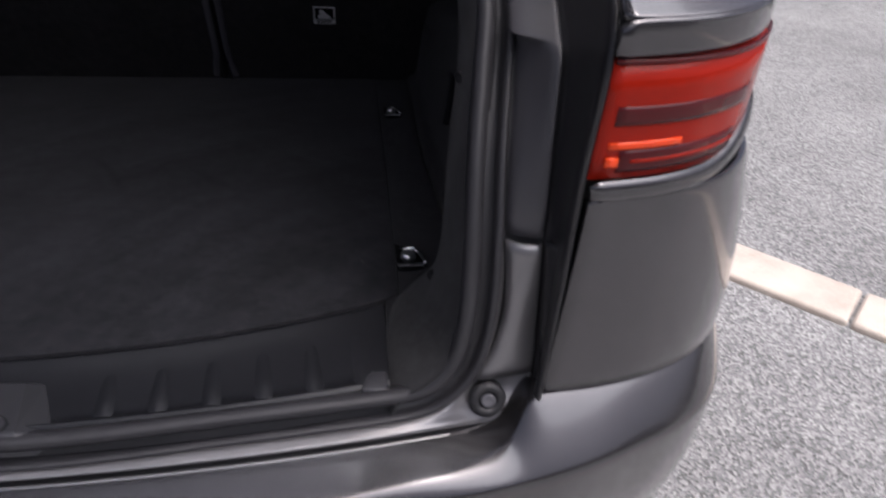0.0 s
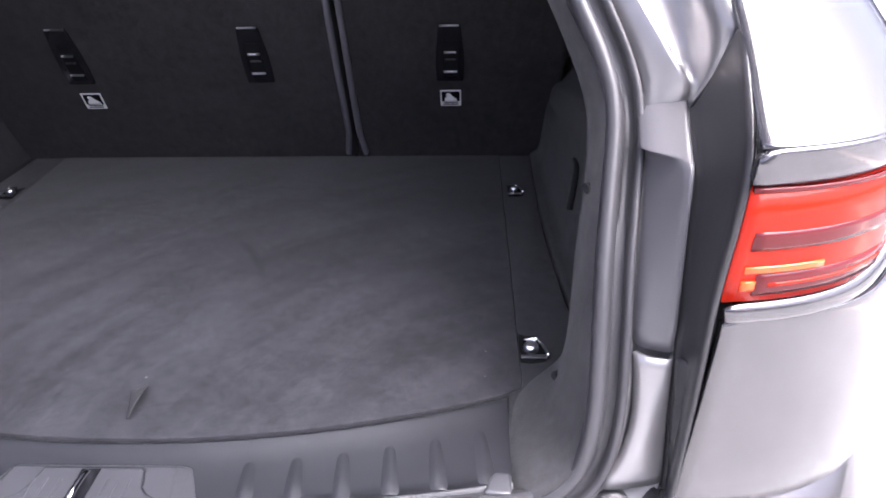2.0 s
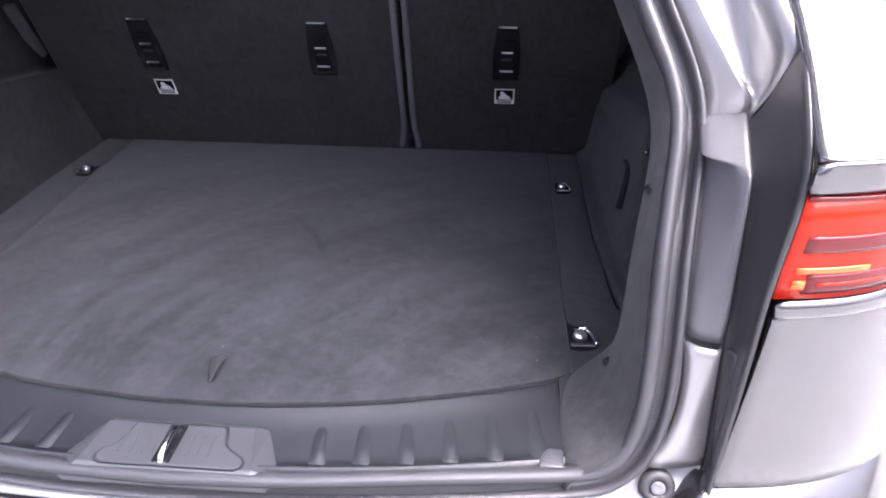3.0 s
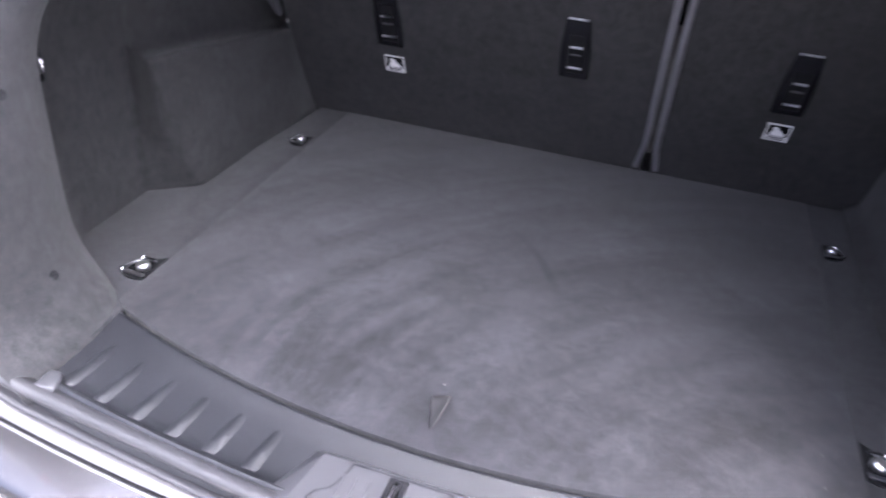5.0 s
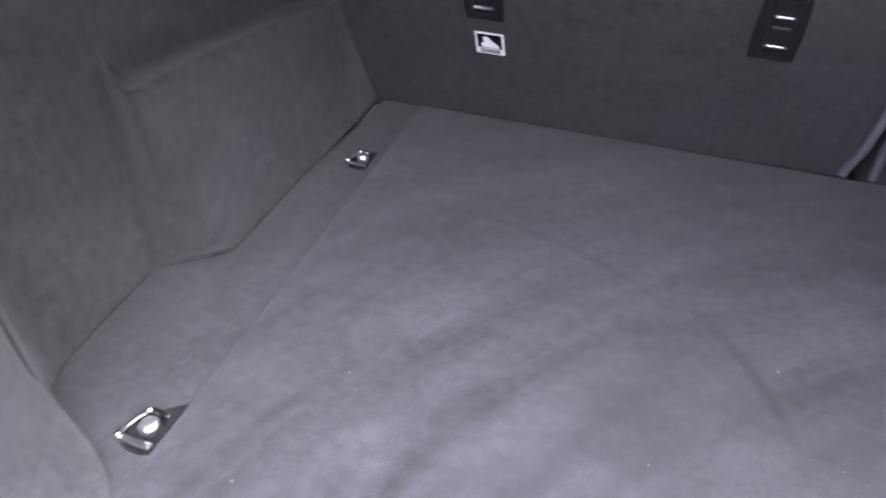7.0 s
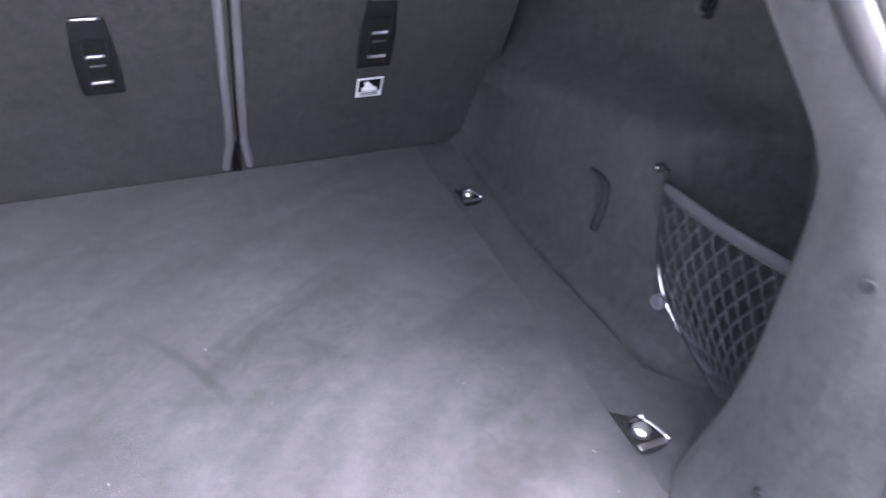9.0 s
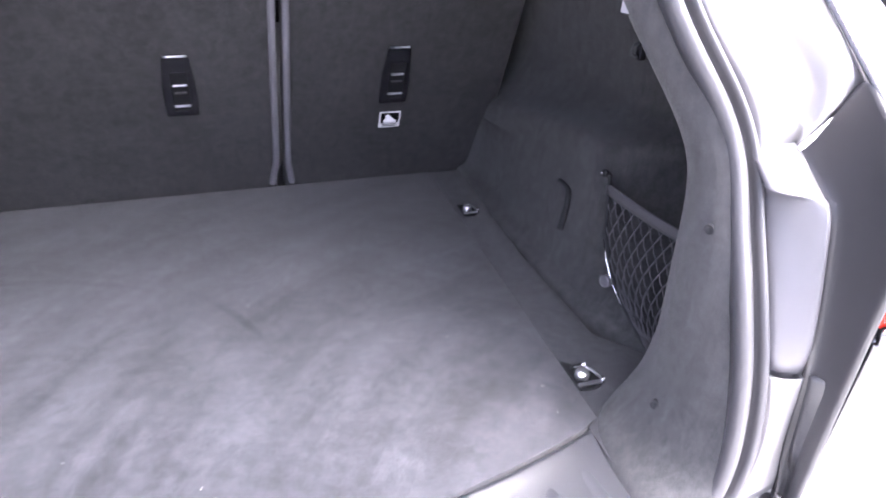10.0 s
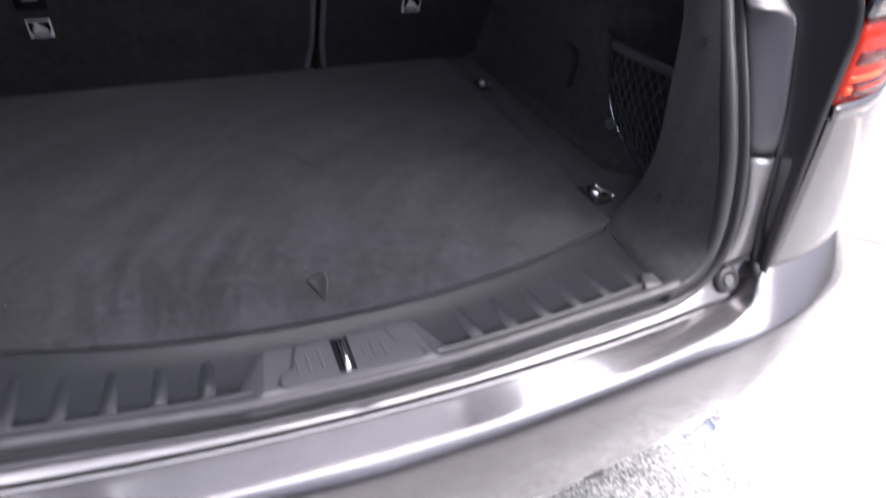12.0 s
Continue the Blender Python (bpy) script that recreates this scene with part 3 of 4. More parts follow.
# Gutter between channel and skin, with plastic covers, on each side.
for side in (1, -1):
    rows = []
    for z in (0.698, 0.706, 0.735, 0.80, 0.86, 0.907, 0.96, 1.0, 1.05, 1.085, 1.10, 1.138, 1.18, 1.200, 1.204):
        x1, y1, x2, y2 = at_heights(GUTTER, z)
        zi = z
        if z > 1.085:
            k = (z - 1.085) / 0.119
            x1, y1, zi = 0.635 + 0.004 * k, 0.199 + 0.066 * k, 1.085 + 0.034 * k
        rows.append([(side * x, y, w) for x, y, w in ((x1 - 0.002, y1 - 0.002, zi), (x1 + 0.003, y1 - 0.007, zi), (x1 * 0.6 + x2 * 0.4 + 0.002, y1 * 0.6 + y2 * 0.4 - 0.002, zi * 0.6 + z * 0.4),
                                                         (x2 - 0.004, y2 + 0.014, z - 0.002), (x2 - 0.005, y2 + 0.002, z), (x2 + 0.001, y2 - 0.003, z), (x2 + 0.004, y2 + 0.004, z))])
    blade = thicken(part("gutter_blade", grid(rows, flip=side < 0), LIPPLASTIC, car, "black plastic gutter blade"), 0.004, 1)
    ridge = [[(side * x, y, z) for x, y, z in r] for r in (
        [(0.630, 0.146, 0.910), (0.634, 0.137, 0.912), (0.640, 0.128, 0.912)], [(0.630, 0.140, 0.902), (0.635, 0.131, 0.904), (0.641, 0.123, 0.905)],
        [(0.634, 0.138, 0.84), (0.638, 0.129, 0.84), (0.642, 0.121, 0.84)], [(0.637, 0.132, 0.78), (0.639, 0.124, 0.78), (0.640, 0.115, 0.78)])]
    thicken(part("blade_ridge", grid(ridge, flip=side < 0), LIPPLASTIC, blade), 0.003, 1)
    for name, z0, z1, lift in (("lower_cover", 0.742, 0.904, 0.004), ("upper_cover", 0.910, 1.088, 0.008)):
        rows = []
        for z in [z0 + (z1 - z0) * k / 6 for k in range(7)]:
            x1, y1, _, _ = at_heights(GUTTER, z)
            sx = float(np.interp(z, [p[2] for p in SEAL_SIDE[4:15]], [p[0] for p in SEAL_SIDE[4:15]])) + 0.014
            sy = float(np.interp(z, [p[2] for p in SEAL_SIDE[4:15]], [p[1] for p in SEAL_SIDE[4:15]]))
            if name == "lower_cover":
                sx += 0.009 * math.sin(math.pi * min(1.0, (z1 - z) / (z1 - z0) * 0.9)) ** 0.6
            k = 0.0 if z in (z0,) else 1.0
            rows.append([(side * x, y, z) for x, y in ((sx, sy + 0.01), (sx + 0.004, sy - lift * k), (sx * 0.5 + x1 * 0.5, (sy + y1) / 2 - lift * k - 0.003), (x1 - 0.006, y1 - lift * k - 0.003), (x1 - 0.001, y1 - lift * k), (x1, y1 + 0.01))])
        if name == "upper_cover":
            # Sloping top of the upper cover.
            for f in (0.0, 0.06, 0.12, 0.5, 1.0, 1.3):
                drop = 0.006 if f > 1 else 0.0
                rows.append([(side * (x + 0.005 * f), y + 0.058 * f + 0.012 * (c == 0), z + 0.033 * f - drop) for c, (x, y, z) in enumerate(
                    ((0.590, 0.226, 1.089), (0.595, 0.222, 1.0895), (0.616, 0.211, 1.0900), (0.629, 0.2035, 1.0905), (0.634, 0.202, 1.0908), (0.636, 0.210, 1.089)))])
        cover = thicken(part(name, grid(rows, flip=side < 0), PAINTLIT if name == "lower_cover" else COVERPLASTIC, car, "painted lower pillar panel" if name == "lower_cover" else "grey plastic pillar cover"), 0.004, 1)
    m = look((side * 0.582, 0.119, 0.718), (side * 0.583, -0.90, 1.15))
    stop = part("bump_stop", turned([(0.0205, 0.012), (0.021, 0.0), (0.020, -0.003), (0.016, -0.005), (0.011, -0.0055), (0.010, -0.002), (0.001, -0.002)], m, 28), RUBBER, car, "round black rubber bump stop")
    part("screw", turned([(0.0085, -0.001), (0.0085, -0.005), (0.006, -0.006), (0.003, -0.0045), (0.0005, -0.0045)], m, 16), PIPING, stop)

# Roof, cabin ends and tailgate close the shell.
def arch(y, half, top, side_z):
    return [(-half, y, side_z), (-half * 0.97, y, side_z + (top - side_z) * 0.6), (-half * 0.8, y, top - 0.02), (0, y, top), (half * 0.8, y, top - 0.02), (half * 0.97, y, side_z + (top - side_z) * 0.6), (half, y, side_z)]


thicken(part("roof", grid([arch(y, h, t, s) for y, h, t, s in ((0.575, 0.50, 1.640, 1.56), (0.80, 0.56, 1.655, 1.50), (1.6, 0.66, 1.66, 1.40), (2.2, 0.68, 1.63, 1.37), (2.36, 0.68, 1.60, 1.36))]), PAINT, car), 0.02, 1)
thicken(part("windscreen", grid([arch(y, h, t, s) for y, h, t, s in ((2.37, 0.68, 1.592, 1.36), (2.75, 0.71, 1.36, 1.20), (3.16, 0.76, 1.085, 1.03))]), GLASS, car, "dark sloping windscreen"), 0.01, 1)
thicken(part("bonnet", grid([arch(y, h, t, s) for y, h, t, s in ((3.17, 0.92, 1.09, 1.03), (3.5, 0.91, 1.07, 1.02), (3.95, 0.86, 1.00, 0.94), (4.25, 0.78, 0.90, 0.84), (4.33, 0.74, 0.74, 0.70))]), PAINT, car), 0.012, 2)
soften(part("front_bumper", box(-0.86, 0.86, 3.86, 4.36, 0.25, 0.86), PAINT, car, smooth=False), 0.10, 4)
soften(part("front_grille", box(-0.42, 0.42, 4.35, 4.372, 0.45, 0.70), LIPPLASTIC, car, smooth=False), 0.008)
for side in (1, -1):
    soften(part("headlight", box(side * 0.62 - 0.15, side * 0.62 + 0.15, 4.33, 4.368, 0.66, 0.78), CHROME, car, smooth=False), 0.012, 3)
part("underbody", box(-0.80, 0.80, 0.50, 4.3, 0.24, 0.30), LIPPLASTIC, car)
for side in (1, -1):
    rows = [[(side * x, y, z) for x, y, z in r] for r in (
        [(0.70, 0.66, 1.06), (0.82, 0.80, 1.06), (0.91, 1.6, 1.06), (0.91, 2.6, 1.06), (0.90, 3.0, 1.05), (0.89, 3.2, 1.045)],
        [(0.655, 0.64, 1.30), (0.70, 0.80, 1.35), (0.76, 1.6, 1.36), (0.76, 2.3, 1.36), (0.79, 2.75, 1.21), (0.87, 3.19, 1.055)],
        [(0.54, 0.66, 1.58), (0.56, 0.80, 1.58), (0.64, 1.6, 1.58), (0.66, 2.3, 1.54), (0.70, 2.72, 1.35), (0.80, 3.18, 1.065)])]
    thicken(part("side_window", grid(rows, flip=side < 0), GLASS, car, "dark tinted side glazing"), 0.01, 1)
def gate_point(x, y, drop=0.0):
    """A point of the raised tailgate's outer skin."""
    z = float(np.interp(-y, [-0.52, -0.35, -0.19, 0.0, 0.16, 0.35, 0.56], [1.715, 1.79, 1.852, 1.907, 1.952, 1.982, 2.003]))
    return (x, y, z - 0.035 * (x / 0.7) ** 2 - drop)


def gate_panel(name, mat, x0, x1, y0, y1, drop, t, label=""):
    rows = [[gate_point(x0 + (x1 - x0) * i / 6, y0 + (y1 - y0) * k / 5, drop) for i in range(7)] for k in range(6)]
    return thicken(part(name, grid(rows), mat, car, label), t, 1)


gate_panel("tailgate", PAINT, -0.72, 0.72, -0.12, -0.56, 0.0, 0.02, "raised tailgate overhead")
gate_panel("tailgate_lining", COVERPLASTIC, -0.66, 0.66, -0.11, -0.52, 0.045, 0.012, "grey plastic lining of the raised tailgate")
gate_panel("tailgate_header", PAINT, -0.66, 0.66, 0.52, 0.44, 0.0, 0.035)
for side in (1, -1):
    gate_panel("tailgate_rail", PAINT, side * 0.58 - 0.10, side * 0.58 + 0.10, 0.435, -0.115, 0.0, 0.035)
gate_panel("tailgate_window", TINTED, -0.475, 0.475, 0.435, -0.115, 0.010, 0.004, "tinted rear window of the raised tailgate")


def wheel(parent, x, y, side):
    m = Matrix.Translation((x, y, 0.36)) @ Matrix.Rotation(radians(90 * side), 4, "Y")
    w = part("wheel", turned([(0.26, -0.11), (0.33, -0.115), (0.355, -0.09), (0.36, 0.0), (0.355, 0.09), (0.33, 0.115), (0.26, 0.11)], m, 40), RUBBER, parent, "black tyre on a silver alloy wheel")
    bm = bmesh.new()
    for k in range(5):
        pts, faces = prism([(0.03, -0.035), (0.25, -0.022), (0.25, 0.022), (0.03, 0.035)], 0.085, 0.108, m @ Matrix.Rotation(2 * math.pi * k / 5, 4, "Z"))
        vs = [bm.verts.new(p) for p in pts]
        for f in faces:
            bm.faces.new([vs[i] for i in f])
    part("rim_spokes", bm, STEEL, w, smooth=False)
    part("rim", turned([(0.262, 0.06), (0.262, 0.117), (0.245, 0.118), (0.235, 0.07), (0.05, 0.05), (0.05, 0.112), (0.001, 0.114)], m, 40), CHROME, w)


for side in (1, -1):
    wheel(car, side * 0.835, 0.95, side)
    wheel(car, side * 0.835, 3.55, side)

# ---------------------------------------------------------------- boot interior (fixed parts of the car)
def pocket_edge(z):
    """x and y of the open side pocket's front edge at a height."""
    zs = [0.722, 0.745, 0.765, 0.79, 0.83, 0.867, 0.925, 0.98]
    return float(np.interp(z, zs, [0.634, 0.627, 0.622, 0.618, 0.615, 0.615, 0.617, 0.620])), float(np.interp(z, zs, [0.412, 0.45, 0.485, 0.52, 0.55, 0.562, 0.575, 0.59]))


def lining_right(z):
    """Plan line of the right lining at a height: pocket, its edge, then the wheel arch box."""
    f = min(1.0, (z - FLOOR) / 0.25)
    w = 0.589 + 0.028 * f
    u, e = pocket_edge(z)
    o = 0.020 * max(0.0, 1 - (z - FLOOR) / 0.022) ** 2
    return [(0.60 + 0.04 * f, 0.36 + 0.02 * f), (0.645 + 0.06 * f, 0.380 + 0.01 * f), (0.72 + 0.06 * f, 0.385 + 0.02 * f), (0.745 + 0.05 * f, 0.392 + 0.02 * f + 0.35 * (e - 0.41)), (0.74 + 0.05 * f, 0.402 + 0.7 * (e - 0.41)),
            (u + 0.09, e - 0.004), (u + 0.006, e), (u - 0.003 - 0.5 * o, e + 0.02), ((u + 2 * w) / 3 - o, e + 0.07), (w - o, 0.72), (0.588 + 0.018 * f - o, 0.85), (0.588 + 0.010 * f - o, 1.16)]


def lining_left(z):
    """Plan line of the left lining at a height: flat pocket wall, inner crease, rear face of the box, then its side."""
    f = min(1.0, (z - FLOOR) / 0.25)
    cx, cy = 0.672 + 0.026 * f, 0.600 + 0.046 * f
    bx, by = 0.598 + 0.022 * f, float(np.interp(z, [0.722, 0.735, 0.76, 0.80, 0.86, 0.95], [0.658, 0.643, 0.625, 0.612, 0.604, 0.600]))
    return [(0.60 + 0.04 * f, 0.36 + 0.02 * f), (0.655 + 0.035 * f, 0.395 + 0.015 * f), (0.668 + 0.030 * f, 0.43 + 0.02 * f), (cx - 0.002, 0.53 + 0.02 * f), (cx - 0.0005, cy - 0.010), (cx, cy),
            (bx * 0.86 + cx * 0.14, by * 0.86 + cy * 0.14), (bx, by + 0.004), (bx - 0.001, by + 0.018), (bx - 0.002, 0.72), (0.594 + 0.018 * f, 0.85), (0.590 + 0.014 * f, 1.16)]


LEFT_BACK = [(0.64, 0.38), (0.69, 0.41), (0.70, 0.45), (0.70, 0.55), (0.6985, 0.630), (0.699, 0.645), (0.700, 0.650), (0.701, 0.66), (0.701, 0.675), (0.70, 0.72), (0.695, 0.88), (0.69, 1.16)]


def left_ledge(f, z_wall, z_box):
    """A line across the left box's ledge, hollowed into an added groove to shade it; the pocket wall beside it runs
    straight up.
    """
    line = []
    for k, (p, q) in enumerate(zip(lining_left(0.962), LEFT_BACK)):
        if k < 6:
            line.append((p[0], p[1], z_wall))
        else:
            line.append((p[0] * (1 - f) + q[0] * f, p[1] * (1 - f) + q[1] * f, z_box))
    return line


for side in (1, -1):
    rows = []
    for r in TRIM:
        z = r[0]
        rows.append([(side * x, y, z) for x, y in zip(r[1::2], r[2::2])])
    t = thicken(part("pillar_trim", grid(rows, flip=side < 0), PILLARFELT, car, "grey felt-lined pillar trim"), 0.003, 2)
    for x, y, z in ((0.529, 0.246, 0.797), (0.545, 0.258, 1.037)):
        m = look((side * (x + (0.003 if z > 1 else -0.001)), y, z), (side * (x - 0.95), y - 0.55, z))
        part("clip", turned([(0.0062, 0.006), (0.0062, -0.001), (0.0052, -0.002), (0.004, -0.0005), (0.0005, 0.0)], m, 18), CLIP, t, "round dark trim clip")
    # Side lining with pocket and wheel arch box.
    back_line = LEFT_BACK if side < 0 else [(0.64, 0.40), (0.71, 0.42), (0.775, 0.45), (0.79, 0.51), (0.785, 0.56), (0.76, 0.60), (0.725, 0.63), (0.72, 0.66), (0.715, 0.68), (0.708, 0.72), (0.69, 0.88), (0.68, 1.16)]
    lining = lining_left if side < 0 else lining_right
    floor_line, box_line = lining(FLOOR), lining(0.972)
    roof_line = [(0.44, 0.53), (0.45, 0.54), (0.46, 0.55), (0.48, 0.58), (0.49, 0.60), (0.50, 0.64), (0.51, 0.68), (0.52, 0.72), (0.53, 0.78), (0.54, 0.84), (0.55, 0.95), (0.56, 1.3)]

    def between(a, b, f):
        return [(p[0] * (1 - f) + q[0] * f, p[1] * (1 - f) + q[1] * f) for p, q in zip(a, b)]

    lines = [[(x, y, 0.700) for x, y in floor_line]] + [[(x, y, z) for x, y in lining(z)] for z in (FLOOR, 0.727, 0.734, 0.745, 0.775, 0.81, 0.87, 0.93, 0.955)]
    if side < 0:
        lines += [left_ledge(0.0, 0.962, 0.962), left_ledge(0.10, 0.966, 0.9635), left_ledge(0.45, 0.970, 0.948), left_ledge(0.85, 0.974, 0.946), left_ledge(1.0, 0.978, 0.960), left_ledge(1.0, 0.990, 0.984)]
    else:
        top = [(x + (0.03 if k >= 7 else 0.0), y) for k, (x, y) in enumerate(box_line)]
        lines += [[(x, y, z) for x, y in line] for line, z in ((box_line, 0.972), (between(top, box_line, 0.75), 0.984), (between(top, back_line, 0.2), 0.990), (back_line, 1.005))]
    lines += [[(x, y, z) for x, y in line] for line, z in ((back_line, 1.04), (between(back_line, roof_line, 0.2), 1.20), (between(back_line, roof_line, 0.55), 1.36), (roof_line, 1.58))]
    # The wheel arch box falls away towards the seat.
    fall = 0.05 if side < 0 else 0.07
    rows = [[(side * x, y, z - (fall * max(0.0, (y - 0.66) / 0.34) if 0.92 < z < 1.0 else 0.0)) for x, y, z in line] for line in lines]
    thicken(part("side_lining", grid(rows, flip=side < 0), FELT, car, "grey felt boot side lining over the wheel arch"), 0.003, 1)
    # Side strip of floor carpet outside the board.
    strip = [(0.4972, 0.3145), (0.4775, 0.299), (0.4775, 0.20), (0.56, 0.20), (0.59, 0.33)] + [(x - (0.009 if side < 0 else 0.006), y + (0.003 if y < 0.45 else -0.004)) for x, y in floor_line[:-1]] + [(0.566, 1.094), (0.4972, 1.094)]
    soften(part("side_floor_carpet", prism([(side * x, y) for x, y in (strip if side > 0 else strip[::-1])], 0.70, 0.7215), SHADEDCARPET, car), 0.001)
part("subfloor", box(-0.75, 0.75, 0.16, 1.25, 0.66, 0.698), LIPPLASTIC, car)
part("headlining", prism([(-0.44, 0.60), (0.44, 0.60), (0.47, 0.80), (0.53, 1.6), (0.53, 2.25), (-0.53, 2.25), (-0.53, 1.6), (-0.47, 0.80)], 1.585, 1.60), LINING, car, "pale fabric headlining")
part("cabin_floor", box(-0.86, 0.86, 1.25, 3.9, 0.34, 0.36), FELT, car)

# ---------------------------------------------------------------- load sill
def sill_back(x):
    return 0.207 + 0.375 * x * x


def sill_front(x):
    return 0.098 + 0.20 * x * x


sill = thing("load_sill_trim", "black ribbed plastic load sill trim with a striker cover", "sill trim")
xs = [-0.4755 + 0.951 * k / 40 for k in range(41)]
rows = []
for f, z in ((-0.005, 0.690), (-0.005, 0.7215), (0.015, 0.7245), (0.05, 0.7240), (0.12, 0.7215), (0.35, 0.7165), (0.75, 0.7155), (0.90, 0.7160), (0.925, 0.7225), (0.95, 0.7262), (0.975, 0.7250), (0.99, 0.7190), (1.02, 0.7165), (1.07, 0.7165), (1.085, 0.7150), (1.10, 0.7090), (1.12, 0.700)):
    rows.append([(x, sill_back(x) * (1 - f) + sill_front(x) * f, z) for x in xs])
part("tray", grid(rows, flip=True), SILL, sill, "black grained plastic tray with a raised rim")
for side in (1, -1):
    for k in range(6):
        x = side * (0.166 + 0.054 * k)
        y1, y0 = sill_back(x) - 0.014, sill_front(x) + 0.018
        slant = -0.10 * side
        rows = []
        for f in (0.0, 0.08, 0.3, 0.6, 0.96, 1.0):
            w = 0.0085 * (0.85 + 0.15 * f) * (0.8 if f in (0.0, 1.0) else 1)
            h = (0.0, 0.0006, 0.0012, 0.0016, 0.0018, 0.0)[(0.0, 0.08, 0.3, 0.6, 0.96, 1.0).index(f)]
            y = y1 + (y0 - y1) * f
            cx = x + slant * (y - y1)
            rows.append([(cx - w * 1.2, y, 0.7158), (cx - w * 0.5, y, 0.7166 + h * 0.8), (cx, y, 0.7166 + h), (cx + w * 0.5, y, 0.7166 + h * 0.8), (cx + w * 1.2, y, 0.7158)])
        part("rib", grid(rows, flip=True), SILL, sill)
    x = side * 0.452
    end = part("rim_end", prism([(x - side * a, b) for a, b in ((0.010, 0.132), (-0.021, 0.128), (-0.0215, 0.160), (-0.004, 0.162), (0.002, 0.155))][::side], 0.708, 0.7290), SILLLIGHT, sill)
    soften(end, 0.004, 3)
# Striker plinth with its removable cover.
plinth = part("striker_plinth", ([(-0.150, 0.094, 0.716), (0.138, 0.094, 0.716), (0.104, 0.178, 0.714), (-0.116, 0.178, 0.714),
                                  (-0.112, 0.090, 0.7300), (0.102, 0.090, 0.7300), (0.088, 0.167, 0.7290), (-0.100, 0.167, 0.7290),
                                  (-0.130, 0.084, 0.705), (0.120, 0.084, 0.705)],
                                 [(4, 5, 6, 7), (5, 1, 2, 6), (6, 2, 3, 7), (7, 3, 0, 4), (4, 8, 9, 5), (4, 0, 8), (5, 9, 1), (0, 3, 2, 1)]), SILLLIGHT, sill, "dark grey plastic striker plinth", False)
soften(plinth, 0.005, 3)
outline = [(-0.062, 0.160), (0.050, 0.160), (0.054, 0.156), (0.060, 0.132), (0.066, 0.125), (0.085, 0.113), (0.090, 0.105), (0.088, 0.097), (0.080, 0.0930), (-0.080, 0.0930), (-0.088, 0.096),
           (-0.091, 0.104), (-0.086, 0.115), (-0.074, 0.122), (-0.069, 0.132)]
part("cover_groove", prism([(x * 1.035 + 0.0003, 0.122 + (y - 0.122) * 1.05) for x, y in outline][::-1], 0.726, 0.7304), SILL, sill, smooth=False)
cover = part("striker_cover", prism(outline[::-1], 0.727, 0.7312), SILLLIGHT, sill, "removable grey plastic striker cover", False)
soften(cover, 0.0015, 2)
slot = part("slot", prism([(-0.018, 0.158), (0.004, 0.158), (0.003, 0.097), (-0.019, 0.097)][::-1], 0.729, 0.7318), GLOSSBLACK, cover, "black striker slot", False)
part("striker", tube(smooth_line([(-0.007, 0.152, 0.727), (-0.007, 0.146, 0.737), (-0.0075, 0.125, 0.740), (-0.008, 0.104, 0.737), (-0.008, 0.098, 0.727)], 5), 0.0042, 10), CHROME, cover, "chrome striker loop")
for x in (-0.066, -0.052, -0.036, 0.018, 0.030, 0.044):
    soften(part("finger_rib", box(x - 0.0018, x + 0.0018, 0.110, 0.144, 0.7305, 0.7322), SILLLIGHT, cover, smooth=False), 0.001)

# ---------------------------------------------------------------- boot floor
board = thing("boot_floor", "charcoal carpeted boot floor board with brushed pile", "boot floor")
front = [(x, sill_back(x) + 0.007) for x in [-0.492 + 0.984 * k / 40 for k in range(41)]]
outline = [(-0.4962, 0.312)] + front[1:-1] + [(0.4962, 0.312), (0.4962, 1.094), (-0.4962, 1.094)]
bm = bmesh.new()
bottom = [bm.verts.new((x, y, 0.702)) for x, y in outline]
topv = [bm.verts.new((x, y, FLOOR + 0.001)) for x, y in outline]
n = len(outline)
bm.faces.new(topv)
bm.faces.new(bottom[::-1])
for i in range(n):
    bm.faces.new((bottom[i], bottom[(i + 1) % n], topv[(i + 1) % n], topv[i]))
b = part("carpet", bm, CARPET, board)
soften(b, 0.001, 2)
STRAP = material("strap_webbing", (0.030, 0.029, 0.031), 0.8)
# Pull strap: a short flap of black webbing, one side folded up.
rows = []
for y, x0, x1, lift in ((0.300, -0.020, 0.006, 0.010), (0.286, -0.016, 0.008, 0.017), (0.268, -0.010, 0.007, 0.018), (0.254, -0.006, 0.003, 0.012), (0.246, -0.004, -0.001, 0.004)):
    rows.append([(x0, y, 0.7242), (x0 * 0.6 + x1 * 0.4, y, 0.7245 + lift * 0.3), (x0 * 0.25 + x1 * 0.75, y, 0.7245 + lift * 0.72), (x1, y, 0.7245 + lift)])
thicken(part("pull_strap", grid(rows), STRAP, board, "short black fabric pull strap"), 0.0014, 1, 0)

# ---------------------------------------------------------------- rear seat backs
LEAN = Vector((0, -0.42, 1)).normalized()
FACE = Vector((0, -1, -0.42)).normalized()
SEAT = Matrix(((1, LEAN.x, FACE.x, 0), (0, LEAN.y, FACE.y, 1.104), (0, LEAN.z, FACE.z, FLOOR), (0, 0, 0, 1)))


def up(z):
    """Way along the leaning back that reaches a height."""
    return (z - FLOOR) / LEAN.z


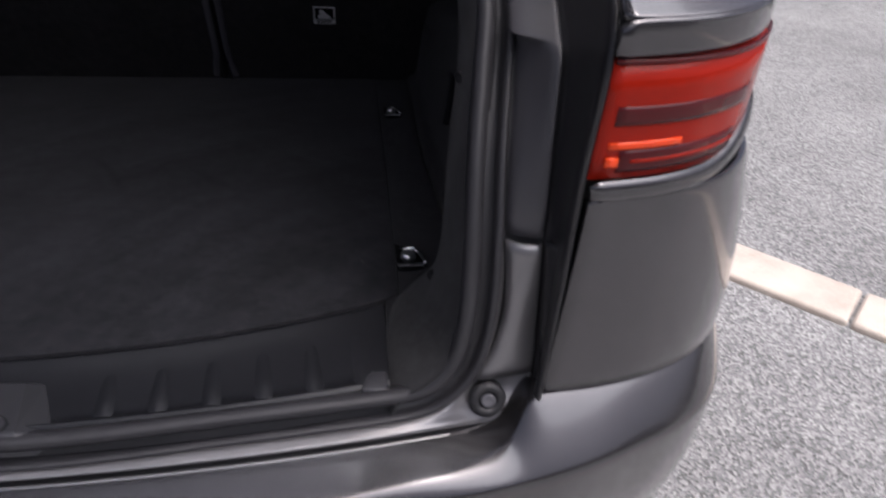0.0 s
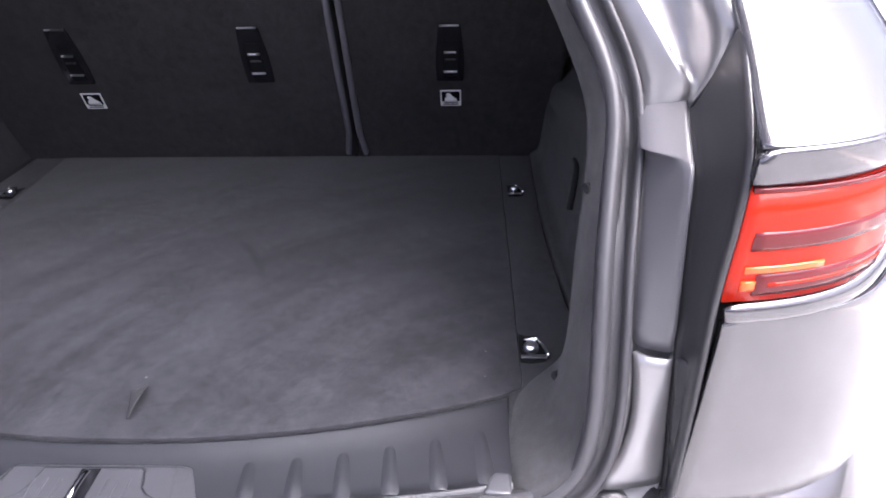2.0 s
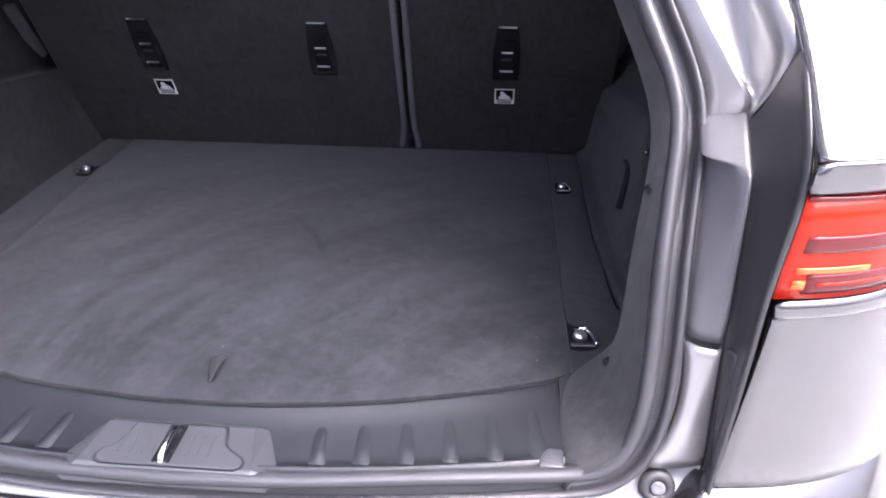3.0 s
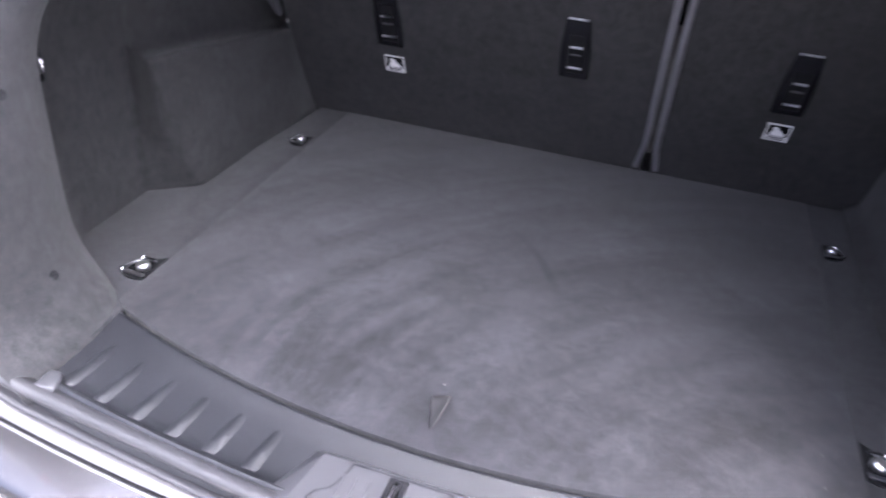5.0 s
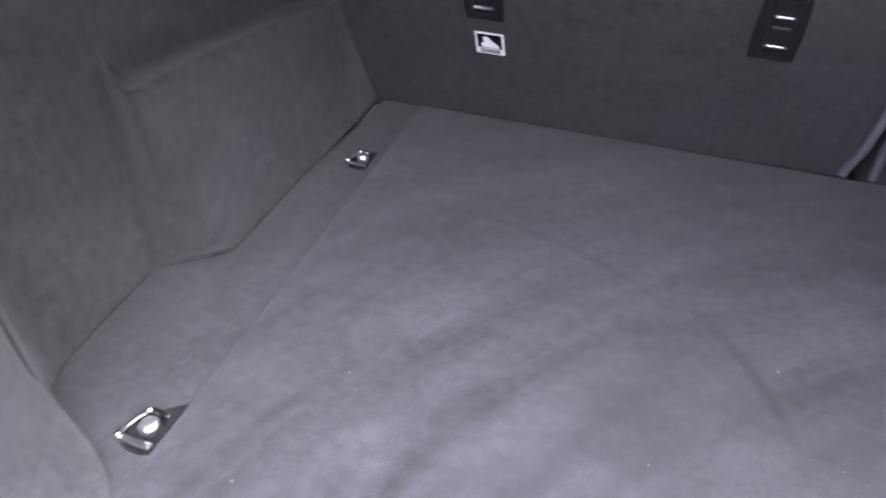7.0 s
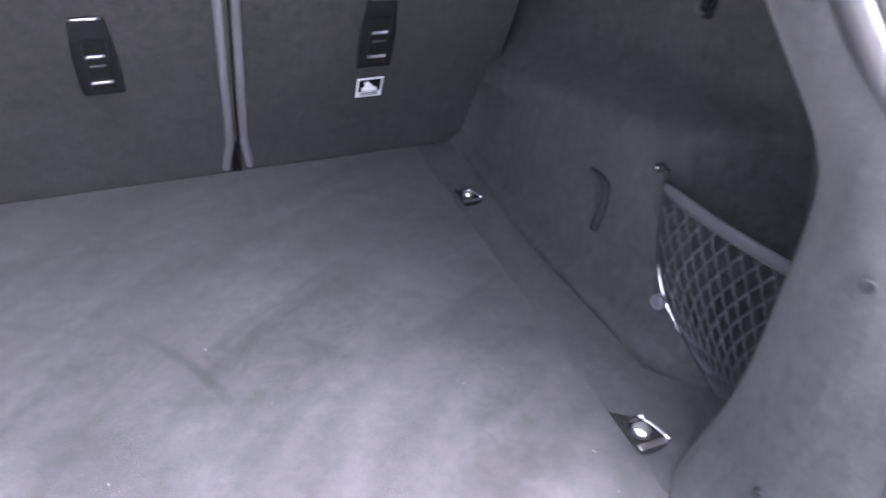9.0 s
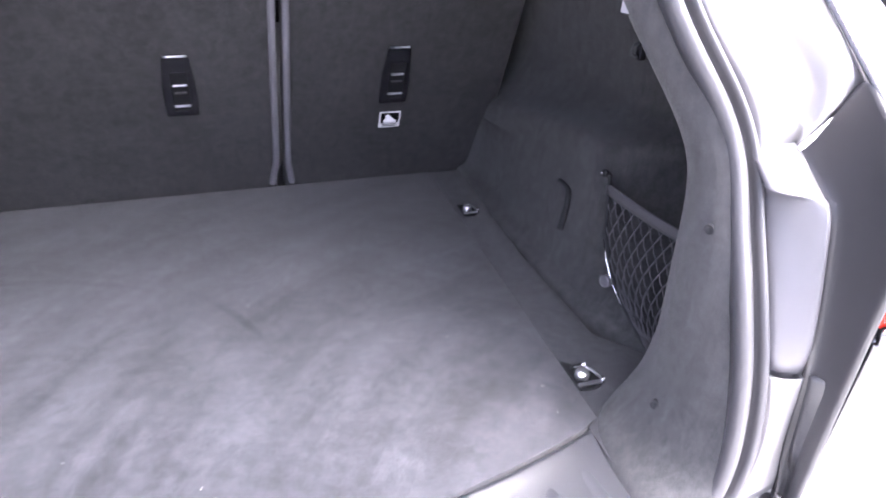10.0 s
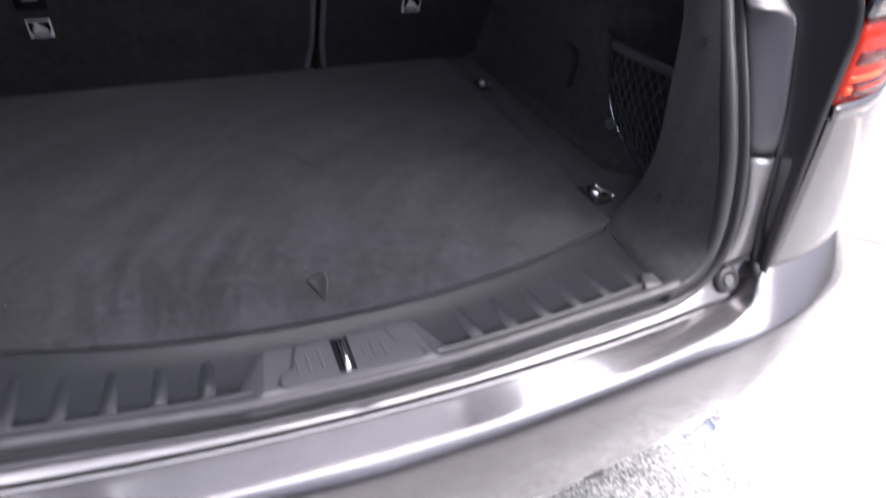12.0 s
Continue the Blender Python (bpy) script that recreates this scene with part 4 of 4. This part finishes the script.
def seat_back(x0, x1, label):
    seat = thing("rear_seat_back", label, "seat back", "rear seat backs", (0.5 * (x0 + x1), 1.10, 0.60))
    top = up(1.172)
    outline = [(x0, up(0.60)), (x1, up(0.60)), (x1, top - 0.012), (x1 - 0.012, top), (x0 + 0.012, top), (x0, top - 0.012)]
    soften(part("backrest", prism(outline, -0.075, 0.0, SEAT), SEATCLOTH, seat, "charcoal felt-backed rear seat back", False), 0.008, 3)
    return seat


def latch(seat, x):
    def plate(pts):
        return [(x + a, up(c)) for a, c in pts]
    shape = [(-0.027, 0.919), (0.027, 0.919), (0.0285, 0.95), (0.0275, 0.985), (0.022, 1.036), (0.019, 1.042), (-0.019, 1.042), (-0.022, 1.036), (-0.0275, 0.985), (-0.0285, 0.95)]
    bezel = soften(part("anchor_bezel", prism(plate(shape), -0.002, 0.0045, SEAT), GLOSSBLACK, seat, "black plastic tether anchor bezel", False), 0.0018, 2)
    part("recess", prism(plate([(-0.013, 0.930), (0.016, 0.930), (0.016, 1.010), (-0.013, 1.010)]), 0.0, 0.0050, SEAT), DEEP, bezel, smooth=False)
    for z, w in ((0.9435, 0.0135), (0.9715, 0.010), (0.987, 0.0115)):
        m = STEEL if w > 0.0105 else RUBBER
        part("anchor_bar", tube([SEAT @ Vector((x + 0.001 + k * w, up(z), 0.0075)) for k in (-1, -0.5, 0, 0.5, 1)], 0.0022 if w > 0.0105 else 0.0018, 8), m, bezel, "steel anchor bar")
    part("top_edge", tube([SEAT @ Vector((x + k * 0.0185, up(1.0415), 0.004)) for k in (-1, -0.5, 0, 0.5, 1)], 0.0018, 8), STEEL, bezel)


def sticker(seat, x):
    def flat(name, pts, h, mat, parent):
        return part(name, prism([(x + a, up(0.875) + c) for a, c in pts], 0.0, h, SEAT), mat, parent, smooth=False)

    def rect(a0, a1, c0, c1):
        return [(a0, c0), (a1, c0), (a1, c1), (a0, c1)]
    s = flat("warning_label", rect(-0.0215, 0.0215, -0.0208, 0.0208), 0.0008, WHITE, seat)
    tagged(s, "small white-framed black warning label with a pictogram")
    flat("label_field", rect(-0.0185, 0.0185, -0.009, 0.0178), 0.0012, GLOSSBLACK, s)
    flat("pictogram", [(-0.012, -0.007), (0.014, -0.007), (0.012, -0.002), (0.003, 0.006), (-0.002, 0.013), (-0.007, 0.014), (-0.010, 0.010), (-0.008, 0.004), (-0.013, -0.001)], 0.0016, WHITE, s)
    for c in (-0.0125, -0.0168):
        flat("print_bar", rect(-0.0155, 0.0155, c - 0.0012, c + 0.0012), 0.0012, GLOSSBLACK, s)


left_seat = seat_back(-0.602, 0.1680, "wide charcoal rear seat back with two tether anchors")
right_seat = seat_back(0.1860, 0.618, "narrow charcoal rear seat back with one tether anchor")
latch(left_seat, -0.368)
latch(left_seat, 0.005)
latch(right_seat, 0.391)
sticker(left_seat, -0.366)
sticker(right_seat, 0.391)
for seat, x, flare in ((left_seat, 0.1655, -0.009), (right_seat, 0.1885, 0.008)):
    line = smooth_line([SEAT @ Vector((x + flare, up(0.728), 0.001)), SEAT @ Vector((x + flare * 0.5, up(0.760), 0.002)), SEAT @ Vector((x, up(0.80), 0.002)),
                        SEAT @ Vector((x - 0.001, up(0.95), 0.002)), SEAT @ Vector((x - 0.001, up(1.165), 0.001))], 6)
    part("piping", tube(line, 0.0068, 8), PIPING, seat, "grey piping along the seat split")

part("belt_guide", prism([(-0.640, up(1.06)), (-0.620, up(1.06)), (-0.611, up(0.945)), (-0.619, up(0.950)), (-0.634, up(0.985))][::-1], -0.01, 0.004, SEAT), COVERPLASTIC, left_seat, "pale grey plastic belt guide", False)
# Pale rolled luggage cover behind the seat tops.
cover_roll = thing("luggage_cover", "pale grey rolled luggage cover behind the seat tops", "luggage cover", place=(0, 0.97, 1.18))
for x in (-0.60, 0.60):
    part("end_cap", turned([(0.030, -0.012), (0.039, -0.010), (0.039, 0.010), (0.030, 0.012)], pose(x, 0.963 if abs(x) < 0.5 else 0.975, 1.205, 0, 90, 0), 20), LIPPLASTIC, cover_roll, "black plastic end cap")
part("cassette", tube([(x, 0.975 - 0.012 * (1 - (x / 0.56) ** 2), 1.205) for x in [-0.60 + 1.2 * k / 16 for k in range(17)]], 0.036, 16), LINING, cover_roll)

# ---------------------------------------------------------------- tie-down rings
def tie_down(x, y, side, small):
    t = thing("tie_down_ring", "folding chrome tie-down ring in a black recess of the carpet", "tie-down ring", "tie-down rings", (x, y, FLOOR))
    k = 0.68 if small else 0.88

    def at(a, b, c):
        return (x + side * a * k, y + b * k, FLOOR + c)
    rim = ((-0.018, -0.027), (-0.006, -0.031), (0.010, -0.030), (0.022, -0.025), (0.028, -0.013), (0.025, 0.004), (0.016, 0.018), (0.004, 0.028), (-0.008, 0.038), (-0.019, 0.046))
    pts, faces = prism([at(a, b, 0)[:2] for a, b in rim][::side], FLOOR - 0.004, FLOOR + 0.0014)
    soften(part("recess", (pts, faces), DEEP, t, "black moulded recess, a flat plate with its shade in the colour", False), 0.0006)
    part("bolt", turned([(0.0118 * k, 0.0), (0.0118 * k, 0.006), (0.010 * k, 0.0088), (0.006 * k, 0.0100), (0.001, 0.0104)], Matrix.Translation(at(0.000, 0.002, 0.002)), 20), SATIN, t, "polished domed bolt")
    strip = prism([at(a, b, 0)[:2] for a, b in ((-0.017, -0.025), (0.023, -0.024), (0.024, -0.016), (-0.017, -0.017))][::side], FLOOR + 0.003, FLOOR + 0.0060)
    soften(part("front_strip", strip, STEEL, t, "flat satin steel strip", False), 0.001)
    part("rod_end", turned([(0.0042 * k, 0.0), (0.0042 * k, 0.006), (0.003 * k, 0.0085), (0.0005, 0.009)], Matrix.Translation(at(0.0255, -0.020, 0.002)), 12), CHROME, t)
    part("side_rod", tube([at(a, b, 0.0065) for a, b in ((0.013, 0.016), (0.018, 0.008), (0.022, -0.004), (0.0255, -0.018))], 0.0021 * k, 8), STEEL, t, "bent steel rod")
    part("back_bar", tube([at(a, 0.0195 - abs(a) * 0.06, 0.0085) for a in (-0.012, -0.006, 0.0, 0.006, 0.012)], 0.0036 * k, 10), CHROME, t, "polished bar behind the bolt")


for side in (1, -1):
    tie_down(side * 0.514, 0.389, side, False)
    tie_down(side * 0.519, 0.903, side, True)

# ---------------------------------------------------------------- cargo net over the side pocket
net = thing("cargo_net", "black elastic cargo net over the boot side pocket", "cargo net", place=(0.645, 0.5, 0.8))
NTOP, NLOW = 0.925, 0.724


def net_point(f, z):
    x, y = pocket_edge(z)
    x, y = x + 0.004, y - 0.002
    return (0.655 + (x - 0.655) * f - 0.006 * math.sin(math.pi * f), 0.388 + (y - 0.388) * f, z)


strand = []
cells_u, cells_v = 9, 11
for v in range(cells_v):
    for u in range(cells_u):
        z0, z1 = NLOW + (NTOP - NLOW) * v / cells_v, NLOW + (NTOP - NLOW) * (v + 1) / cells_v
        a, b = (u + 0.5 * (v % 2)) / cells_u, (u + 0.5 * ((v + 1) % 2)) / cells_u
        for bb in (b, b + (1 if v % 2 else -1) / cells_u):
            if 0 <= a <= 1 and 0 <= bb <= 1:
                strand.append((net_point(a, z0), net_point(bb, z1)))
for p, q in strand:
    pm = (Vector(p) + Vector(q)) / 2 + Vector((-0.001, 0, -0.0015))
    part("cord", tube([p, pm, q], 0.0013, 5), BAND, net)
rows = [[(x - 0.002, y, z - 0.010) for x, y, z in [net_point(k / 8, NTOP)]] + [(x - 0.004, y, z) for x, y, z in [net_point(k / 8, NTOP)]] + [(x - 0.002, y, z + 0.008) for x, y, z in [net_point(k / 8, NTOP)]] for k in range(9)]
thicken(part("top_band", grid(rows), BAND, net, "grey elastic top band"), 0.002, 1, 0)
part("edge_cord", tube([net_point(1, z) for z in (0.724, 0.735, 0.75, 0.77, 0.80, 0.86, 0.925, 0.945)], 0.0034, 8), NET, net)
part("wire", tube([(x - 0.003, y, z) for x, y, z in [net_point(1, z) for z in (0.764, 0.778, 0.79, 0.815, 0.845)]], 0.0017, 6), CHROME, net, "shiny edge wire")
m = look((0.609, 0.518, 0.790), (-1, 0.1, 1.0))
part("button", turned([(0.010, 0.003), (0.010, -0.002), (0.008, -0.003), (0.001, -0.003)], m, 18), COVERPLASTIC, net, "grey plastic button")
m = look((0.616, 0.585, 0.945), (-1, 0.1, 1.2))
hook = part("hook", turned([(0.006, 0.004), (0.006, -0.002), (0.004, -0.004), (0.001, -0.004)], m, 14), NET, net, "black hook with a bright pin")
part("pin", turned([(0.0022, -0.002), (0.0022, -0.006), (0.001, -0.007), (0.0003, -0.007)], m, 10), CHROME, hook)

# Pull tab slot in the right lining, and bag hooks on the linings.
slot_line = smooth_line([(0.603, 0.699, 0.880), (0.603, 0.683, 0.882), (0.602, 0.662, 0.880), (0.600, 0.655, 0.868), (0.598, 0.655, 0.838), (0.595, 0.657, 0.810)], 3)
part("finger_slot", tube(slot_line, lambda f: 0.0035 + 0.0025 * f, 8), NET, car, "dark finger slot of the lining's access panel")


# Access panel in the right lining, with the slot at its rear edge.
rows = []
for z in (0.808, 0.812, 0.850, 0.886, 0.890):
    row = []
    for y in (0.708, 0.713, 0.76, 0.82, 0.90, 0.905):
        f = min(1.0, (z + 0.07 * max(0.0, (y - 0.70) / 0.34) * (z - 0.722) / 0.25 - 0.722) / 0.25)
        x0, x1 = float(np.interp(y, [0.72, 0.85], [0.589, 0.588])), float(np.interp(y, [0.72, 0.85, 1.16], [0.617, 0.606, 0.598]))
        edge = z in (0.808, 0.890) or y in (0.708, 0.905)
        row.append((x0 * (1 - f) + x1 * f + (0.003 if edge else -0.0012), y, z - 0.16 * max(0.0, y - 0.70)))
    rows.append(row)
thicken(part("access_panel", grid(rows), FELT, car, "felt-covered access panel in the lining"), 0.002)


def bag_hook(x, y, z, side, label, pin, k=1.0):
    h = thing("bag_hook", label, "hook", "bag hooks", (x, y, z))
    soften(part("plate", box(x - 0.006, x + 0.006, y - 0.012 * k, y + 0.012 * k, z - 0.028 * k, z + 0.022 * k), GLOSSBLACK, h, smooth=False), 0.003)
    part("pin", tube(smooth_line([(x, y, z + 0.010), (x - side * 0.014, y, z + 0.006), (x - side * 0.016, y, z - 0.006), (x - side * 0.006, y, z - 0.012)], 4), 0.004 * k, 8), pin, h)


bag_hook(-0.672, 0.425, 1.004, -1, "small black bag hook with a metal pin on the lining", CHROME)
bag_hook(0.690, 0.659, 1.112, 1, "small dark plastic bag hook on the lining", RUBBER, 0.6)


def boot_lamp(x, y, z, target, label, k=1.0):
    h = thing("boot_lamp", label, "lamp", "boot lamps", (x, y, z))
    m = look((x, y, z), target) @ Matrix.Scale(k, 4)
    soften(part("frame", prism([(-0.016, -0.024), (0.016, -0.024), (0.013, 0.024), (-0.013, 0.024)], -0.004, 0.001, m), GLOSSBLACK, h, smooth=False), 0.002)
    soften(part("lens", prism([(-0.013, -0.021), (0.013, -0.021), (0.010, 0.021), (-0.010, 0.021)], -0.007, -0.003, m), LAMPLENS, h, "pale plastic lens", False), 0.002)


boot_lamp(-0.703, 0.540, 1.075, (0.1, 0.2, 1.1), "small unlit boot lamp with a pale lens")
boot_lamp(0.496, 0.412, 1.240, (-0.2, 0.0, 1.1), "small unlit boot lamp with a pale lens", 0.5)

# ---------------------------------------------------------------- parked car beyond the kerb
other = thing("parked_car", "dark navy car parked beyond the kerb", "car", place=(5.9, 6.0, 0))
TURN = Matrix.Translation((5.85, 6.0, 0)) @ Matrix.Rotation(radians(-45), 4, "Z")


def section(x, w, low, belt, top):
    return [Vector((x, -w * 0.96, low)), Vector((x, -w, low + 0.2)), Vector((x, -w * 0.98, belt)), Vector((x, -w * (0.78 if top > belt + 0.1 else 0.9), top)), Vector((x, 0, top + 0.03)),
            Vector((x, w * (0.78 if top > belt + 0.1 else 0.9), top)), Vector((x, w * 0.98, belt)), Vector((x, w, low + 0.2)), Vector((x, w * 0.96, low))]


rows = [[TURN @ p for p in section(*s)] for s in ((-2.15, 0.70, 0.35, 0.70, 0.72), (-2.1, 0.82, 0.25, 0.86, 0.90), (-1.5, 0.88, 0.22, 0.92, 0.98), (-1.0, 0.89, 0.22, 0.95, 1.30),
        (-0.4, 0.89, 0.22, 0.96, 1.47), (0.8, 0.89, 0.22, 0.97, 1.47), (1.6, 0.88, 0.22, 0.98, 1.30), (2.0, 0.84, 0.25, 0.95, 1.02), (2.15, 0.74, 0.35, 0.75, 0.78))]
thicken(part("body", grid(rows), PAINTDARK, other), 0.02, 2)
part("chassis", ([TURN @ Vector(p) for p in ((-2, -0.75, 0.2), (2, -0.75, 0.2), (2, 0.75, 0.2), (-2, 0.75, 0.2), (-2, -0.75, 0.4), (2, -0.75, 0.4), (2, 0.75, 0.4), (-2, 0.75, 0.4))],
                 [(0, 3, 2, 1), (4, 5, 6, 7), (0, 1, 5, 4), (1, 2, 6, 5), (2, 3, 7, 6), (3, 0, 4, 7)]), LIPPLASTIC, other)
for a in (-1.3, 1.35):
    for s in (-1, 1):
        wheel(other, 0, 0, s)
        w = other.children[-1]
        w.matrix_parent_inverse = Matrix.Translation(-other.location)
        w.matrix_basis = TURN @ Matrix.Translation((a, s * 0.80, -0.03)) @ Matrix.Rotation(radians(90), 4, "Z")

# ---------------------------------------------------------------- lint on the carpet
random.seed(7)
lint = thing("lint", "scattered pale lint fibres and grit on the carpet", "lint", kind="stuff")
pts, faces = [], []
for k in range(13):
    x, y, a, n = random.uniform(-0.47, 0.47), random.uniform(0.30, 1.02), random.uniform(0, 6.28), random.uniform(0.0006, 0.0022)
    bend = a + random.uniform(-0.9, 0.9)
    p = Vector((x, y, FLOOR + 0.0018))
    q = p + Vector((math.cos(a), math.sin(a), 0)) * n
    r = q + Vector((math.cos(bend), math.sin(bend), 0.1)) * n
    more, fs = tube([p, q, r], 0.0003, 4)
    faces += [tuple(i + len(pts) for i in f) for f in fs]
    pts += more
part("fibre", (pts, faces), LINT, lint)
